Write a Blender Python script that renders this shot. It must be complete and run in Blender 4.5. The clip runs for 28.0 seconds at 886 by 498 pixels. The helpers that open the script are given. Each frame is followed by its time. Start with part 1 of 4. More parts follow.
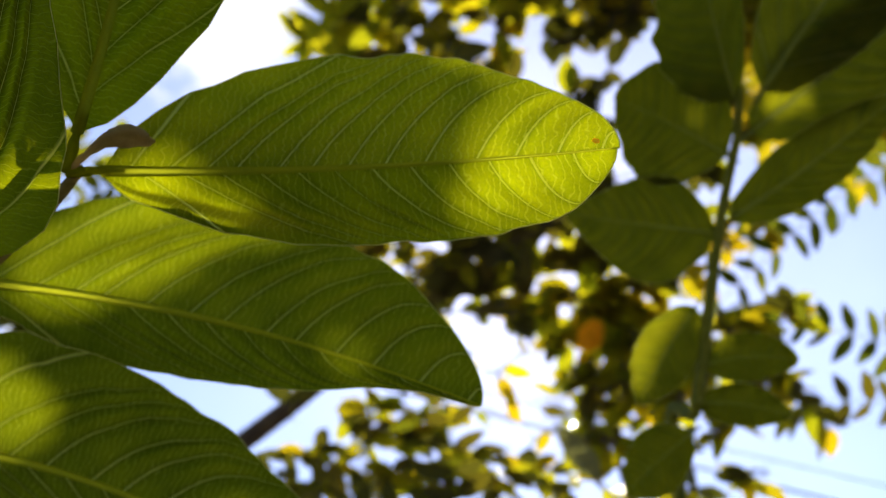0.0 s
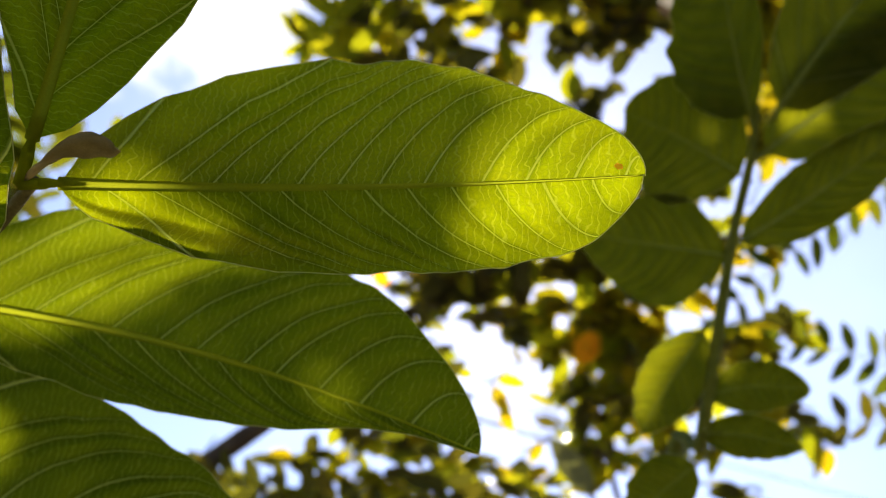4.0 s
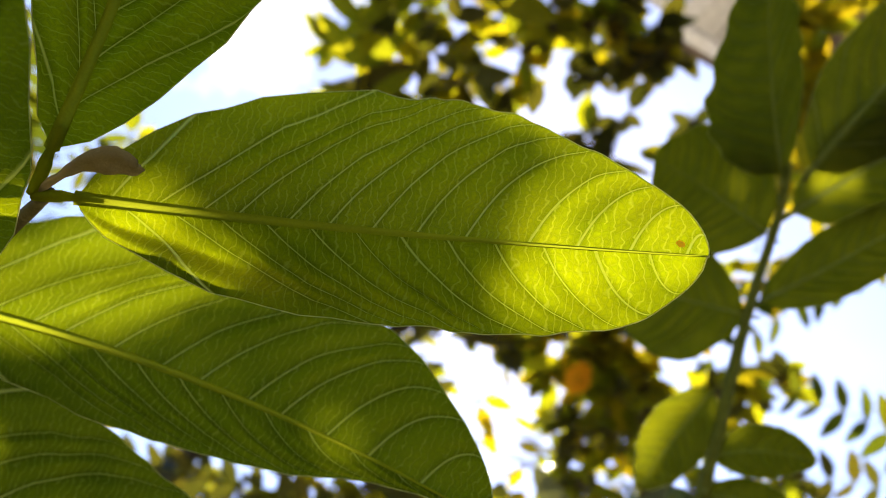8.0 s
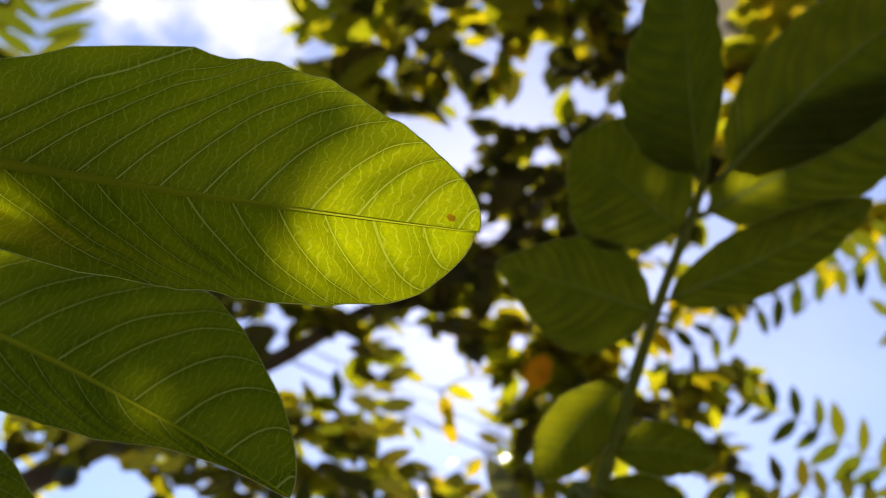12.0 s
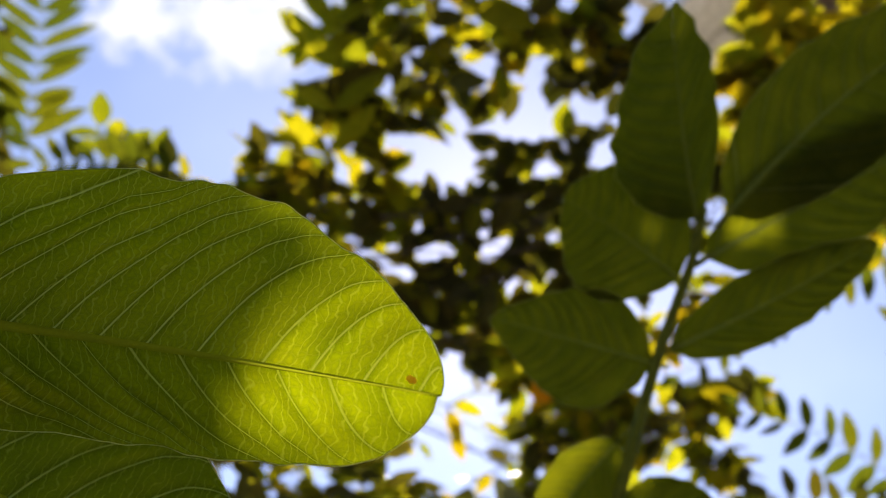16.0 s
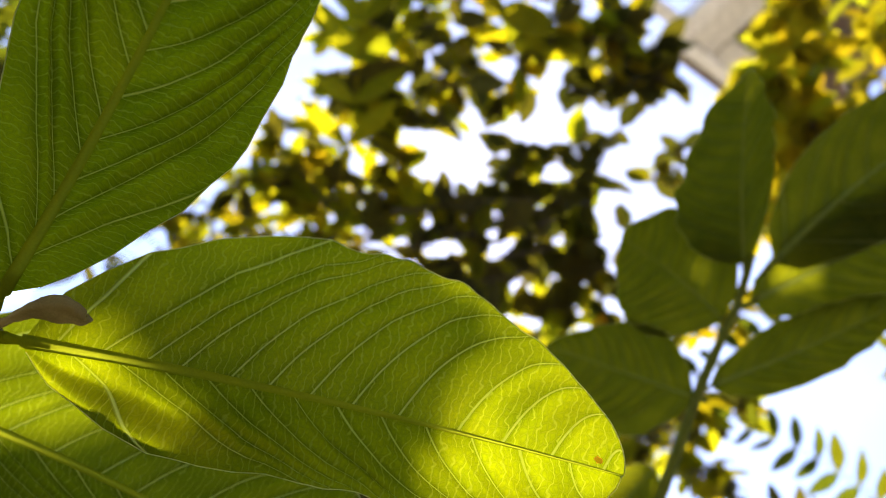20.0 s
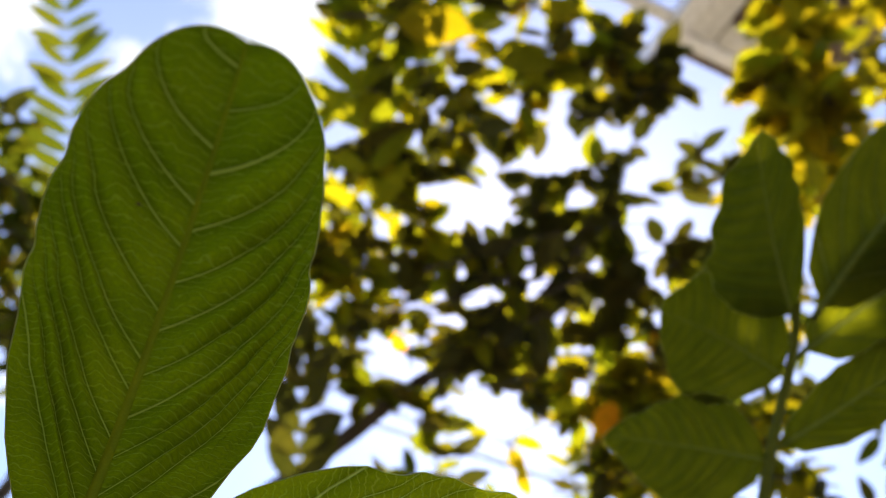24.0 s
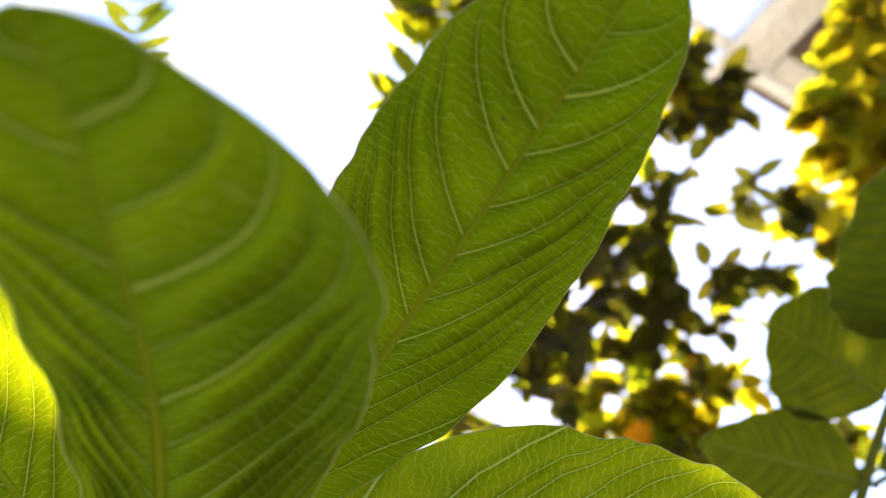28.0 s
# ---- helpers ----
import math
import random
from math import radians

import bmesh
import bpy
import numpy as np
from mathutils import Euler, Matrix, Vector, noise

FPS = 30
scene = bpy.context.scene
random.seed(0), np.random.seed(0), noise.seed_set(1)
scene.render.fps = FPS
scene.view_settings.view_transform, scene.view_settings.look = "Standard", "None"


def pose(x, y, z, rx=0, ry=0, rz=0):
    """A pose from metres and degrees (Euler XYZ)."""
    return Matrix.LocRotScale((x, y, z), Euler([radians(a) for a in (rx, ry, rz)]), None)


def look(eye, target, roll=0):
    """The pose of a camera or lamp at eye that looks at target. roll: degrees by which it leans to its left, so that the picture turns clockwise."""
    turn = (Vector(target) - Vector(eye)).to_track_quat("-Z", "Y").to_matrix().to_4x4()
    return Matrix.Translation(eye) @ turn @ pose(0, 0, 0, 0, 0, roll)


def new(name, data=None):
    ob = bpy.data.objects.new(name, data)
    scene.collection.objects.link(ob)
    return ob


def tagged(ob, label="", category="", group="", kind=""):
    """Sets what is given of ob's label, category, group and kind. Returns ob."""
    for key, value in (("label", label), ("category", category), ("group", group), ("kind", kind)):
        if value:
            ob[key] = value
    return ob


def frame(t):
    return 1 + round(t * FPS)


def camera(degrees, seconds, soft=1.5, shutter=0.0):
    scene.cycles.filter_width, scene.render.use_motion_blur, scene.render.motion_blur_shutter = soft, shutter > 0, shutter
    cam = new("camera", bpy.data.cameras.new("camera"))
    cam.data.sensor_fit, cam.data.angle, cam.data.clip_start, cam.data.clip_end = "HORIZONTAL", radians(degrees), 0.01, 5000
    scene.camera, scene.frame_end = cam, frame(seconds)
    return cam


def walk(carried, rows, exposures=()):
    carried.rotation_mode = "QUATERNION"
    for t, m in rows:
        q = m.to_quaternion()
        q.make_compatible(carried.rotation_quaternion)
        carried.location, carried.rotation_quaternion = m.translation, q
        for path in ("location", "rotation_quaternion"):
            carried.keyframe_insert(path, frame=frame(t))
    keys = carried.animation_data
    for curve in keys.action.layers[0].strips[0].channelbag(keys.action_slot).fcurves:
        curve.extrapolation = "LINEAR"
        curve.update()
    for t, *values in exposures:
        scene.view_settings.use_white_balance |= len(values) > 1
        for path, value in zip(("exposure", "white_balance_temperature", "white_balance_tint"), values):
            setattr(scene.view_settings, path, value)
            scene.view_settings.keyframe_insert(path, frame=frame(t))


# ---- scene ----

cam = camera(56.0, 28.0, soft=0.65)
cam.data.dof.use_dof = True          # a phone held close to the leaves: fixed focus, round aperture
cam.data.dof.focus_distance = 0.16
cam.data.dof.aperture_fstop = 17.0
# seconds, then place in metres and turn in degrees
PATH = [
    (0.0, -0.0000, 0.0019, 1.5019, 134.98, 0.00, -0.00),
    (0.5, -0.0026, 0.0004, 1.5025, 134.87, -0.10, -0.12),
    (1.0, -0.0034, 0.0012, 1.5027, 134.82, -0.08, -0.18),
    (1.5, -0.0036, 0.0040, 1.5040, 134.97, -0.25, -0.18),
    (2.0, -0.0063, 0.0029, 1.5074, 135.02, -0.52, -0.42),
    (2.5, -0.0042, 0.0075, 1.5079, 135.01, -0.61, -0.52),
    (3.0, -0.0039, 0.0137, 1.5122, 135.18, -0.59, -0.56),
    (3.5, -0.0018, 0.0134, 1.5177, 135.19, -0.80, -1.02),
    (5.5, 0.0033, 0.0165, 1.5290, 135.97, -1.10, -1.39),
    (6.0, 0.0071, 0.0175, 1.5307, 136.10, -0.91, -1.67),
    (6.5, -0.0000, 0.0141, 1.5367, 136.05, -1.53, -2.58),
    (7.0, -0.0004, 0.0167, 1.5334, 136.26, -2.18, -3.06),
    (7.5, -0.0042, 0.0213, 1.5346, 136.33, -3.36, -4.06),
    (8.0, -0.0093, 0.0162, 1.5371, 136.31, -4.80, -5.43),
    (8.5, -0.0078, 0.0174, 1.5346, 136.51, -5.77, -6.70),
    (9.0, -0.0097, 0.0208, 1.5358, 136.39, -6.86, -8.20),
    (9.5, -0.0059, 0.0197, 1.5338, 136.23, -7.32, -9.11),
    (10.0, 0.0062, 0.0169, 1.5348, 135.92, -6.70, -8.98),
    (10.5, 0.0125, 0.0122, 1.5376, 135.97, -6.21, -9.00),
    (11.0, 0.0192, 0.0084, 1.5412, 136.06, -5.94, -8.74),
    (11.5, 0.0238, 0.0121, 1.5413, 136.11, -6.09, -8.64),
    (12.0, 0.0298, 0.0177, 1.5418, 135.85, -6.31, -8.56),
    (12.5, 0.0323, 0.0200, 1.5463, 135.85, -5.55, -7.80),
    (14.5, 0.0403, 0.0255, 1.5518, 136.17, -5.21, -7.26),
    (15.0, 0.0400, 0.0337, 1.5622, 136.06, -5.11, -6.77),
    (15.5, 0.0363, 0.0239, 1.5640, 136.14, -5.51, -7.14),
    (16.0, 0.0334, 0.0079, 1.5692, 136.15, -5.47, -7.12),
    (16.5, 0.0290, 0.0024, 1.5715, 136.37, -5.37, -6.91),
    (17.0, 0.0306, 0.0117, 1.5778, 136.72, -5.85, -7.50),
    (17.5, 0.0218, 0.0019, 1.5745, 136.29, -5.75, -7.36),
    (18.0, 0.0179, -0.0008, 1.5678, 136.16, -6.44, -8.28),
    (18.5, 0.0111, -0.0074, 1.5693, 136.07, -6.91, -8.86),
    (19.0, 0.0068, -0.0079, 1.5635, 135.93, -7.50, -9.72),
    (19.5, 0.0033, -0.0047, 1.5608, 135.67, -7.40, -9.97),
    (20.0, -0.0083, -0.0169, 1.5620, 135.70, -7.76, -10.39),
    (20.5, -0.0130, -0.0216, 1.5660, 135.65, -8.08, -10.75),
    (22.5, 0.0020, -0.0357, 1.5792, 136.12, -2.28, -3.17),
    (23.0, 0.0007, -0.0416, 1.5863, 136.61, -1.95, -2.03),
    (23.5, -0.0039, -0.0410, 1.5894, 136.99, -2.40, -1.71),
    (24.0, -0.0097, -0.0408, 1.5944, 137.20, -2.33, -1.06),
    (24.5, -0.0164, -0.0482, 1.5985, 137.68, -2.66, -0.88),
    (25.0, -0.0150, -0.0484, 1.5994, 138.29, -2.79, -0.67),
    (25.5, -0.0250, -0.0528, 1.5991, 138.68, -3.06, -0.34),
    (26.0, -0.0286, -0.0563, 1.5992, 139.01, -3.34, -0.59),
    (26.5, -0.0411, -0.0505, 1.5985, 139.37, -5.13, -2.40),
    (27.0, -0.0552, -0.0420, 1.5910, 139.22, -7.67, -4.90),
    (27.5, -0.0608, -0.0365, 1.5875, 138.63, -8.96, -5.88),
    (28.0, -0.0520, -0.0315, 1.5833, 137.74, -7.40, -3.85),
]
EXPOSURES = [(0.0, 1.38), (3.5, 1.52), (6.0, 1.6), (8.0, 1.82), (9.5, 1.82), (11.0, 1.25), (12.5, 1.12), (15.0, 1.12), (17.0, 1.2), (19.0, 1.4), (20.2, 1.95), (22.5, 1.65), (24.0, 1.55), (26.0, 1.15), (26.6, 1.35), (27.0, 1.85), (27.4, 2.15), (28.0, 2.58)]
walk(cam, [(t, pose(x, y, z, rx, ry, rz)) for t, x, y, z, rx, ry, rz in PATH], EXPOSURES)

# ---- sky and sun ----
# The shoot hangs at eye level and the view climbs at 45 degrees; garden places below are given along that slope:
# x across, y away from the first eye, z square to both.
SLOPE = pose(0, 0, 1.5, 45, 0, 0)
SUN_SLOPE = (0.085, 1.0, 0.036)
SUN_WAY = (SLOPE.to_3x3() @ Vector(SUN_SLOPE)).normalized()


def at(x, y, z):
    return SLOPE @ Vector((x, y, z))


def turned(x, y, z):
    return SLOPE.to_3x3() @ Vector((x, y, z))


world = bpy.data.worlds.new("world")
scene.world = world
world.use_nodes = True
wn = world.node_tree.nodes
sky = wn.new("ShaderNodeTexSky")
sky.sky_type, sky.sun_disc = "NISHITA", False
sky.sun_elevation = math.asin(SUN_WAY.z)
sky.sun_rotation = math.atan2(SUN_WAY.x, SUN_WAY.y)
sky.air_density, sky.dust_density, sky.ozone_density = 1.0, 0.28, 3.2
haze = wn.new("ShaderNodeMix")          # thin high haze takes the green out of the blue
haze.data_type, haze.blend_type = "RGBA", "MULTIPLY"
haze.inputs[0].default_value, haze.inputs[7].default_value = 1.0, (1.07, 1.0, 1.12, 1)
world.node_tree.links.new(sky.outputs[0], haze.inputs[6])
world.node_tree.links.new(haze.outputs[2], wn["Background"].inputs[0])
wn["Background"].inputs[1].default_value = 0.085

sun = new("sun", bpy.data.lights.new("sun", "SUN"))
sun.data.energy, sun.data.angle, sun.data.color = 5.0, radians(0.45), (1.0, 0.9, 0.76)
sun.matrix_world = look(SUN_WAY * 30, (0, 0, 0))

# ---- materials ----
def node_material(name):
    m = bpy.data.materials.new(name)
    m.use_nodes = True
    return m, m.node_tree.nodes, m.node_tree.links


def ramp(nodes, stops):
    r = nodes.new("ShaderNodeValToRGB")
    while len(r.color_ramp.elements) < len(stops):
        r.color_ramp.elements.new(0.5)
    for e, (p, c) in zip(r.color_ramp.elements, stops):
        e.position, e.color = p, (*c, 1)
    return r


def mixed(nodes, links, fac, a, b, blend="MIX"):
    n = nodes.new("ShaderNodeMix")
    n.data_type, n.blend_type = "RGBA", blend
    for sock, v in ((n.inputs[0], fac), (n.inputs[6], a), (n.inputs[7], b)):
        if hasattr(v, "is_output"):
            links.new(v, sock)
        elif isinstance(v, tuple):
            sock.default_value = (*v, 1)
        else:
            sock.default_value = v
    return n.outputs[2]


def blade_material(name, back, through_colour, vein, net=420.0, through_share=0.5, rough=0.6, random_tint=0.0, autumn=None, veined=False):
    """A living leaf: matt underside, light coming through, a pale net of veins along the blade's own metres."""
    m, nodes, links = node_material(name)
    bsdf = nodes["Principled BSDF"]
    uv = nodes.new("ShaderNodeTexCoord").outputs["UV"]
    warp = nodes.new("ShaderNodeTexNoise")
    warp.inputs["Scale"].default_value, warp.inputs["Detail"].default_value = 240, 2
    links.new(uv, warp.inputs["Vector"])
    off = nodes.new("ShaderNodeVectorMath")
    off.operation = "MULTIPLY_ADD"
    links.new(warp.outputs["Color"], off.inputs[0])
    off.inputs[1].default_value = (0.0013, 0.0013, 0)
    links.new(uv, off.inputs[2])

    def net_of(scale, stretch, lo, hi):
        mp = nodes.new("ShaderNodeMapping")
        mp.inputs["Scale"].default_value = stretch
        links.new(off.outputs[0], mp.inputs["Vector"])
        v = nodes.new("ShaderNodeTexVoronoi")
        v.feature = "DISTANCE_TO_EDGE"
        v.voronoi_dimensions = "2D"
        v.inputs["Scale"].default_value = scale
        links.new(mp.outputs[0], v.inputs["Vector"])
        r = ramp(nodes, [(lo, (1, 1, 1)), (hi, (0, 0, 0))])
        links.new(v.outputs["Distance"], r.inputs[0])
        cell_shading = ramp(nodes, [(0.05, (0.88, 0.89, 0.88)), (0.3, (1.06, 1.06, 1.06))])     # relief shading in the colour: darker by the net veins, lighter between
        links.new(v.outputs["Distance"], cell_shading.inputs[0])
        return r.outputs[0], cell_shading.outputs[0]

    fine, net_shading = net_of(net * 2.0, (1.0, 0.55, 1), 0.0, 0.1)

    def calc(operation, a, b):
        n = nodes.new("ShaderNodeMath")
        n.operation = operation
        for sock, v in ((n.inputs[0], a), (n.inputs[1], b)):
            if isinstance(v, float):
                sock.default_value = v
            else:
                links.new(v, sock)
        return n.outputs[0]

    # rungs: thin wavy cross veins from one side vein to the next, broken here and there
    split = nodes.new("ShaderNodeSeparateXYZ")
    links.new(uv, split.inputs[0])
    wavy = nodes.new("ShaderNodeTexNoise")
    wavy.inputs["Scale"].default_value, wavy.inputs["Detail"].default_value = net * 0.45, 2
    links.new(uv, wavy.inputs["Vector"])
    gapped = nodes.new("ShaderNodeTexNoise")
    gapped.inputs["Scale"].default_value, gapped.inputs["Detail"].default_value = net * 0.8, 1
    links.new(off.outputs[0], gapped.inputs["Vector"])
    row = calc("ADD", calc("MULTIPLY", split.outputs[0], net * 1.1), calc("MULTIPLY", wavy.outputs[0], 2.6))
    rung = ramp(nodes, [(0.38, (0, 0, 0)), (0.48, (1, 1, 1))])
    links.new(calc("PINGPONG", row, 0.5), rung.inputs[0])
    whole = ramp(nodes, [(0.33, (0, 0, 0)), (0.43, (1, 1, 1))])
    links.new(gapped.outputs[0], whole.inputs[0])
    coarse = calc("MULTIPLY", rung.outputs[0], whole.outputs[0])
    cloud = nodes.new("ShaderNodeTexNoise")
    cloud.inputs["Scale"].default_value, cloud.inputs["Detail"].default_value = 55, 4
    links.new(uv, cloud.inputs["Vector"])
    speck = nodes.new("ShaderNodeTexNoise")
    speck.inputs["Scale"].default_value, speck.inputs["Detail"].default_value = 1500, 2
    links.new(uv, speck.inputs["Vector"])
    shade = ramp(nodes, [(0.3, (0.7, 0.76, 0.7)), (0.7, (1.14, 1.1, 1.0))])
    links.new(cloud.outputs[0], shade.inputs[0])
    grain = ramp(nodes, [(0.3, (0.88, 0.89, 0.88)), (0.7, (1.08, 1.08, 1.08))])
    links.new(speck.outputs[0], grain.inputs[0])
    body = mixed(nodes, links, 1.0, mixed(nodes, links, 1.0, back, shade.outputs[0], "MULTIPLY"), grain.outputs[0], "MULTIPLY")
    thin = mixed(nodes, links, 1.0, mixed(nodes, links, 1.0, through_colour, shade.outputs[0], "MULTIPLY"), grain.outputs[0], "MULTIPLY")
    if veined:
        body = mixed(nodes, links, 1.0, body, net_shading, "MULTIPLY")
        thin = mixed(nodes, links, 1.0, thin, net_shading, "MULTIPLY")
    if random_tint or autumn:
        info = nodes.new("ShaderNodeObjectInfo").outputs["Random"]
        tint = ramp(nodes, [(0.0, (0.55, 0.62, 0.7)), (0.5, (1, 1, 1)), (1.0, autumn or (1.3, 1.1, 0.8))])
        links.new(info, tint.inputs[0])
        body = mixed(nodes, links, 1.0, body, tint.outputs[0], "MULTIPLY")
        thin = mixed(nodes, links, 1.0, thin, tint.outputs[0], "MULTIPLY")
    strong = nodes.new("ShaderNodeMath")
    strong.operation = "MULTIPLY_ADD"
    links.new(fine, strong.inputs[0])
    strong.inputs[1].default_value = 0.15
    half = nodes.new("ShaderNodeMath")
    half.operation = "MULTIPLY"
    links.new(coarse, half.inputs[0])
    half.inputs[1].default_value = 0.4
    links.new(half.outputs[0], strong.inputs[2])
    lines = strong.outputs[0]
    if veined:
        # side veins: rows numbered along the midrib, each fading towards the margin
        own = nodes.new("ShaderNodeUVMap")
        own.uv_map = "Vein"
        sep = nodes.new("ShaderNodeSeparateXYZ")
        links.new(own.outputs[0], sep.inputs[0])
        tooth = nodes.new("ShaderNodeMath")
        tooth.operation, tooth.inputs[1].default_value = "PINGPONG", 0.5
        links.new(sep.outputs[0], tooth.inputs[0])
        fade = nodes.new("ShaderNodeMapRange")
        fade.inputs[3].default_value, fade.inputs[4].default_value = 0.04, 0.034
        links.new(sep.outputs[1], fade.inputs[0])
        gone = nodes.new("ShaderNodeMath")
        gone.operation = "SUBTRACT"
        gone.inputs[0].default_value = 0.5
        links.new(tooth.outputs[0], gone.inputs[1])
        rel = nodes.new("ShaderNodeMath")
        rel.operation = "DIVIDE"
        links.new(gone.outputs[0], rel.inputs[0])
        links.new(fade.outputs[0], rel.inputs[1])
        core = nodes.new("ShaderNodeMapRange")
        core.interpolation_type = "SMOOTHSTEP"
        core.inputs[1].default_value, core.inputs[2].default_value = 0.3, 1.0
        core.inputs[3].default_value, core.inputs[4].default_value = 0.9, 0.0
        links.new(rel.outputs[0], core.inputs[0])
    if veined:      # crease shade along each side vein, put into the colour
        vein_shade = ramp(nodes, [(0.1, (0.7, 0.74, 0.7)), (0.55, (1.06, 1.05, 1.0))])
        links.new(calc("DIVIDE", rel.outputs[0], 10.0), vein_shade.inputs[0])
        body = mixed(nodes, links, 1.0, body, vein_shade.outputs[0], "MULTIPLY")
        thin = mixed(nodes, links, 1.0, thin, vein_shade.outputs[0], "MULTIPLY")
    bright = tuple(min(1, c * 1.28 + 0.015) for c in through_colour)
    body = mixed(nodes, links, lines, body, tuple(c * 0.8 for c in vein))
    thin = mixed(nodes, links, lines, thin, bright)
    if veined:
        body = mixed(nodes, links, core.outputs[0], body, tuple(min(1, c * 1.35) for c in vein))
        thin = mixed(nodes, links, core.outputs[0], thin, tuple(c * 0.8 + 0.01 for c in through_colour))
        top = nodes.new("ShaderNodeMath")
        top.operation = "MAXIMUM"
        links.new(core.outputs[0], top.inputs[0])
        links.new(lines, top.inputs[1])
        lines = top.outputs[0]
    links.new(body, bsdf.inputs["Base Color"])
    bsdf.inputs["Roughness"].default_value = rough
    bsdf.inputs["Specular IOR Level"].default_value = 0.02
    bump = nodes.new("ShaderNodeBump")
    bump.inputs["Strength"].default_value, bump.inputs["Distance"].default_value = 1.0, 0.0025
    links.new(lines, bump.inputs["Height"])
    links.new(bump.outputs[0], bsdf.inputs["Normal"])
    tl = nodes.new("ShaderNodeBsdfTranslucent")
    links.new(thin, tl.inputs["Color"])
    mix = nodes.new("ShaderNodeMixShader")
    mix.inputs[0].default_value = through_share
    links.new(bsdf.outputs[0], mix.inputs[1])
    links.new(tl.outputs[0], mix.inputs[2])
    links.new(mix.outputs[0], nodes["Material Output"].inputs["Surface"])
    return m


def rough_material(name, dark, light, scale, rough=0.8, bump=0.002, through_share=0.0, glow=1.2, gloss=0.3):
    """Bark, plaster, soil: two scales of noise, relief."""
    m, nodes, links = node_material(name)
    bsdf = nodes["Principled BSDF"]
    co = nodes.new("ShaderNodeTexCoord").outputs["Object"]
    a = nodes.new("ShaderNodeTexNoise")
    a.inputs["Scale"].default_value, a.inputs["Detail"].default_value = scale, 6
    b = nodes.new("ShaderNodeTexNoise")
    b.inputs["Scale"].default_value, b.inputs["Detail"].default_value = scale * 9, 3
    links.new(co, a.inputs["Vector"])
    links.new(co, b.inputs["Vector"])
    r = ramp(nodes, [(0.3, dark), (0.7, light)])
    links.new(a.outputs[0], r.inputs[0])
    g = ramp(nodes, [(0.3, (0.75, 0.75, 0.75)), (0.7, (1.15, 1.15, 1.15))])
    links.new(b.outputs[0], g.inputs[0])
    links.new(mixed(nodes, links, 1.0, r.outputs[0], g.outputs[0], "MULTIPLY"), bsdf.inputs["Base Color"])
    bsdf.inputs["Roughness"].default_value = rough
    bsdf.inputs["Specular IOR Level"].default_value = gloss
    bp = nodes.new("ShaderNodeBump")
    bp.inputs["Strength"].default_value, bp.inputs["Distance"].default_value = 0.7, bump
    links.new(b.outputs[0], bp.inputs["Height"])
    links.new(bp.outputs[0], bsdf.inputs["Normal"])
    if through_share:
        tl = nodes.new("ShaderNodeBsdfTranslucent")
        tl.inputs["Color"].default_value = (*(min(1, c * glow) for c in light), 1)
        mix = nodes.new("ShaderNodeMixShader")
        mix.inputs[0].default_value = through_share
        links.new(bsdf.outputs[0], mix.inputs[1])
        links.new(tl.outputs[0], mix.inputs[2])
        links.new(mix.outputs[0], nodes["Material Output"].inputs["Surface"])
    return m


GUAVA = blade_material("guava_blade", (0.042, 0.07, 0.004), (0.3, 0.33, 0.001), (0.3, 0.36, 0.1), 470, veined=True)
# darker copies of the blade, with shade from overhead put into the colour
GUAVA_SHADED = blade_material("guava_blade_shaded", (0.024, 0.055, 0.004), (0.16, 0.185, 0.001), (0.3, 0.36, 0.1), 470, veined=True)
GUAVA_DEEP_SHADE = blade_material("guava_blade_deep_shade", (0.018, 0.042, 0.003), (0.125, 0.145, 0.001), (0.3, 0.36, 0.1), 470, veined=True)
GUAVA_FAR = blade_material("guava_blade_far", (0.044, 0.052, 0.008), (0.17, 0.17, 0.002), (0.1, 0.11, 0.03), 330, veined=True)
VEIN = rough_material("guava_vein", (0.2, 0.24, 0.05), (0.3, 0.34, 0.1), 300, 0.5, 0.0002, 0.6, 1.8, 0.2)
RIB = rough_material("guava_midrib", (0.11, 0.125, 0.004), (0.16, 0.17, 0.006), 200, 0.8, 0.0002, 0.55, 1.7, 0.0)
STEM = rough_material("green_stem", (0.075, 0.09, 0.012), (0.13, 0.145, 0.022), 160, 0.7, 0.0004, 0.3, 1.5, 0.08)
TWIG = rough_material("guava_twig_bark", (0.05, 0.042, 0.014), (0.12, 0.105, 0.035), 120, 0.85, 0.0006, 0.0, 1.2, 0.08)
BUD = rough_material("dry_bud", (0.15, 0.11, 0.045), (0.36, 0.29, 0.13), 260, 0.8, 0.0005, 0.5, 1.2, 0.05)
BARK = rough_material("tree_bark", (0.03, 0.022, 0.016), (0.09, 0.07, 0.05), 14, 0.85, 0.008)
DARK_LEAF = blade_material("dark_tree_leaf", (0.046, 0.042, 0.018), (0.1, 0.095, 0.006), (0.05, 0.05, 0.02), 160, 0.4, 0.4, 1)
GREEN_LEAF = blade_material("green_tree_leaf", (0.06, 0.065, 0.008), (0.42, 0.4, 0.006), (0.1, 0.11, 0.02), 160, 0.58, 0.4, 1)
FROND_LEAF = blade_material("frond_leaf", (0.035, 0.05, 0.008), (0.11, 0.125, 0.004), (0.07, 0.09, 0.02), 160, 0.5, 0.4, 1)
BLEMISH = rough_material("leaf_blemish", (0.55, 0.22, 0.01), (0.8, 0.42, 0.02), 900, 0.7, 0.0001, 0.75)
YELLOW_LEAF = blade_material("yellow_tree_leaf", (0.1, 0.085, 0.008), (0.39, 0.31, 0.004), (0.13, 0.12, 0.02), 160, 0.58, 0.4, 1)
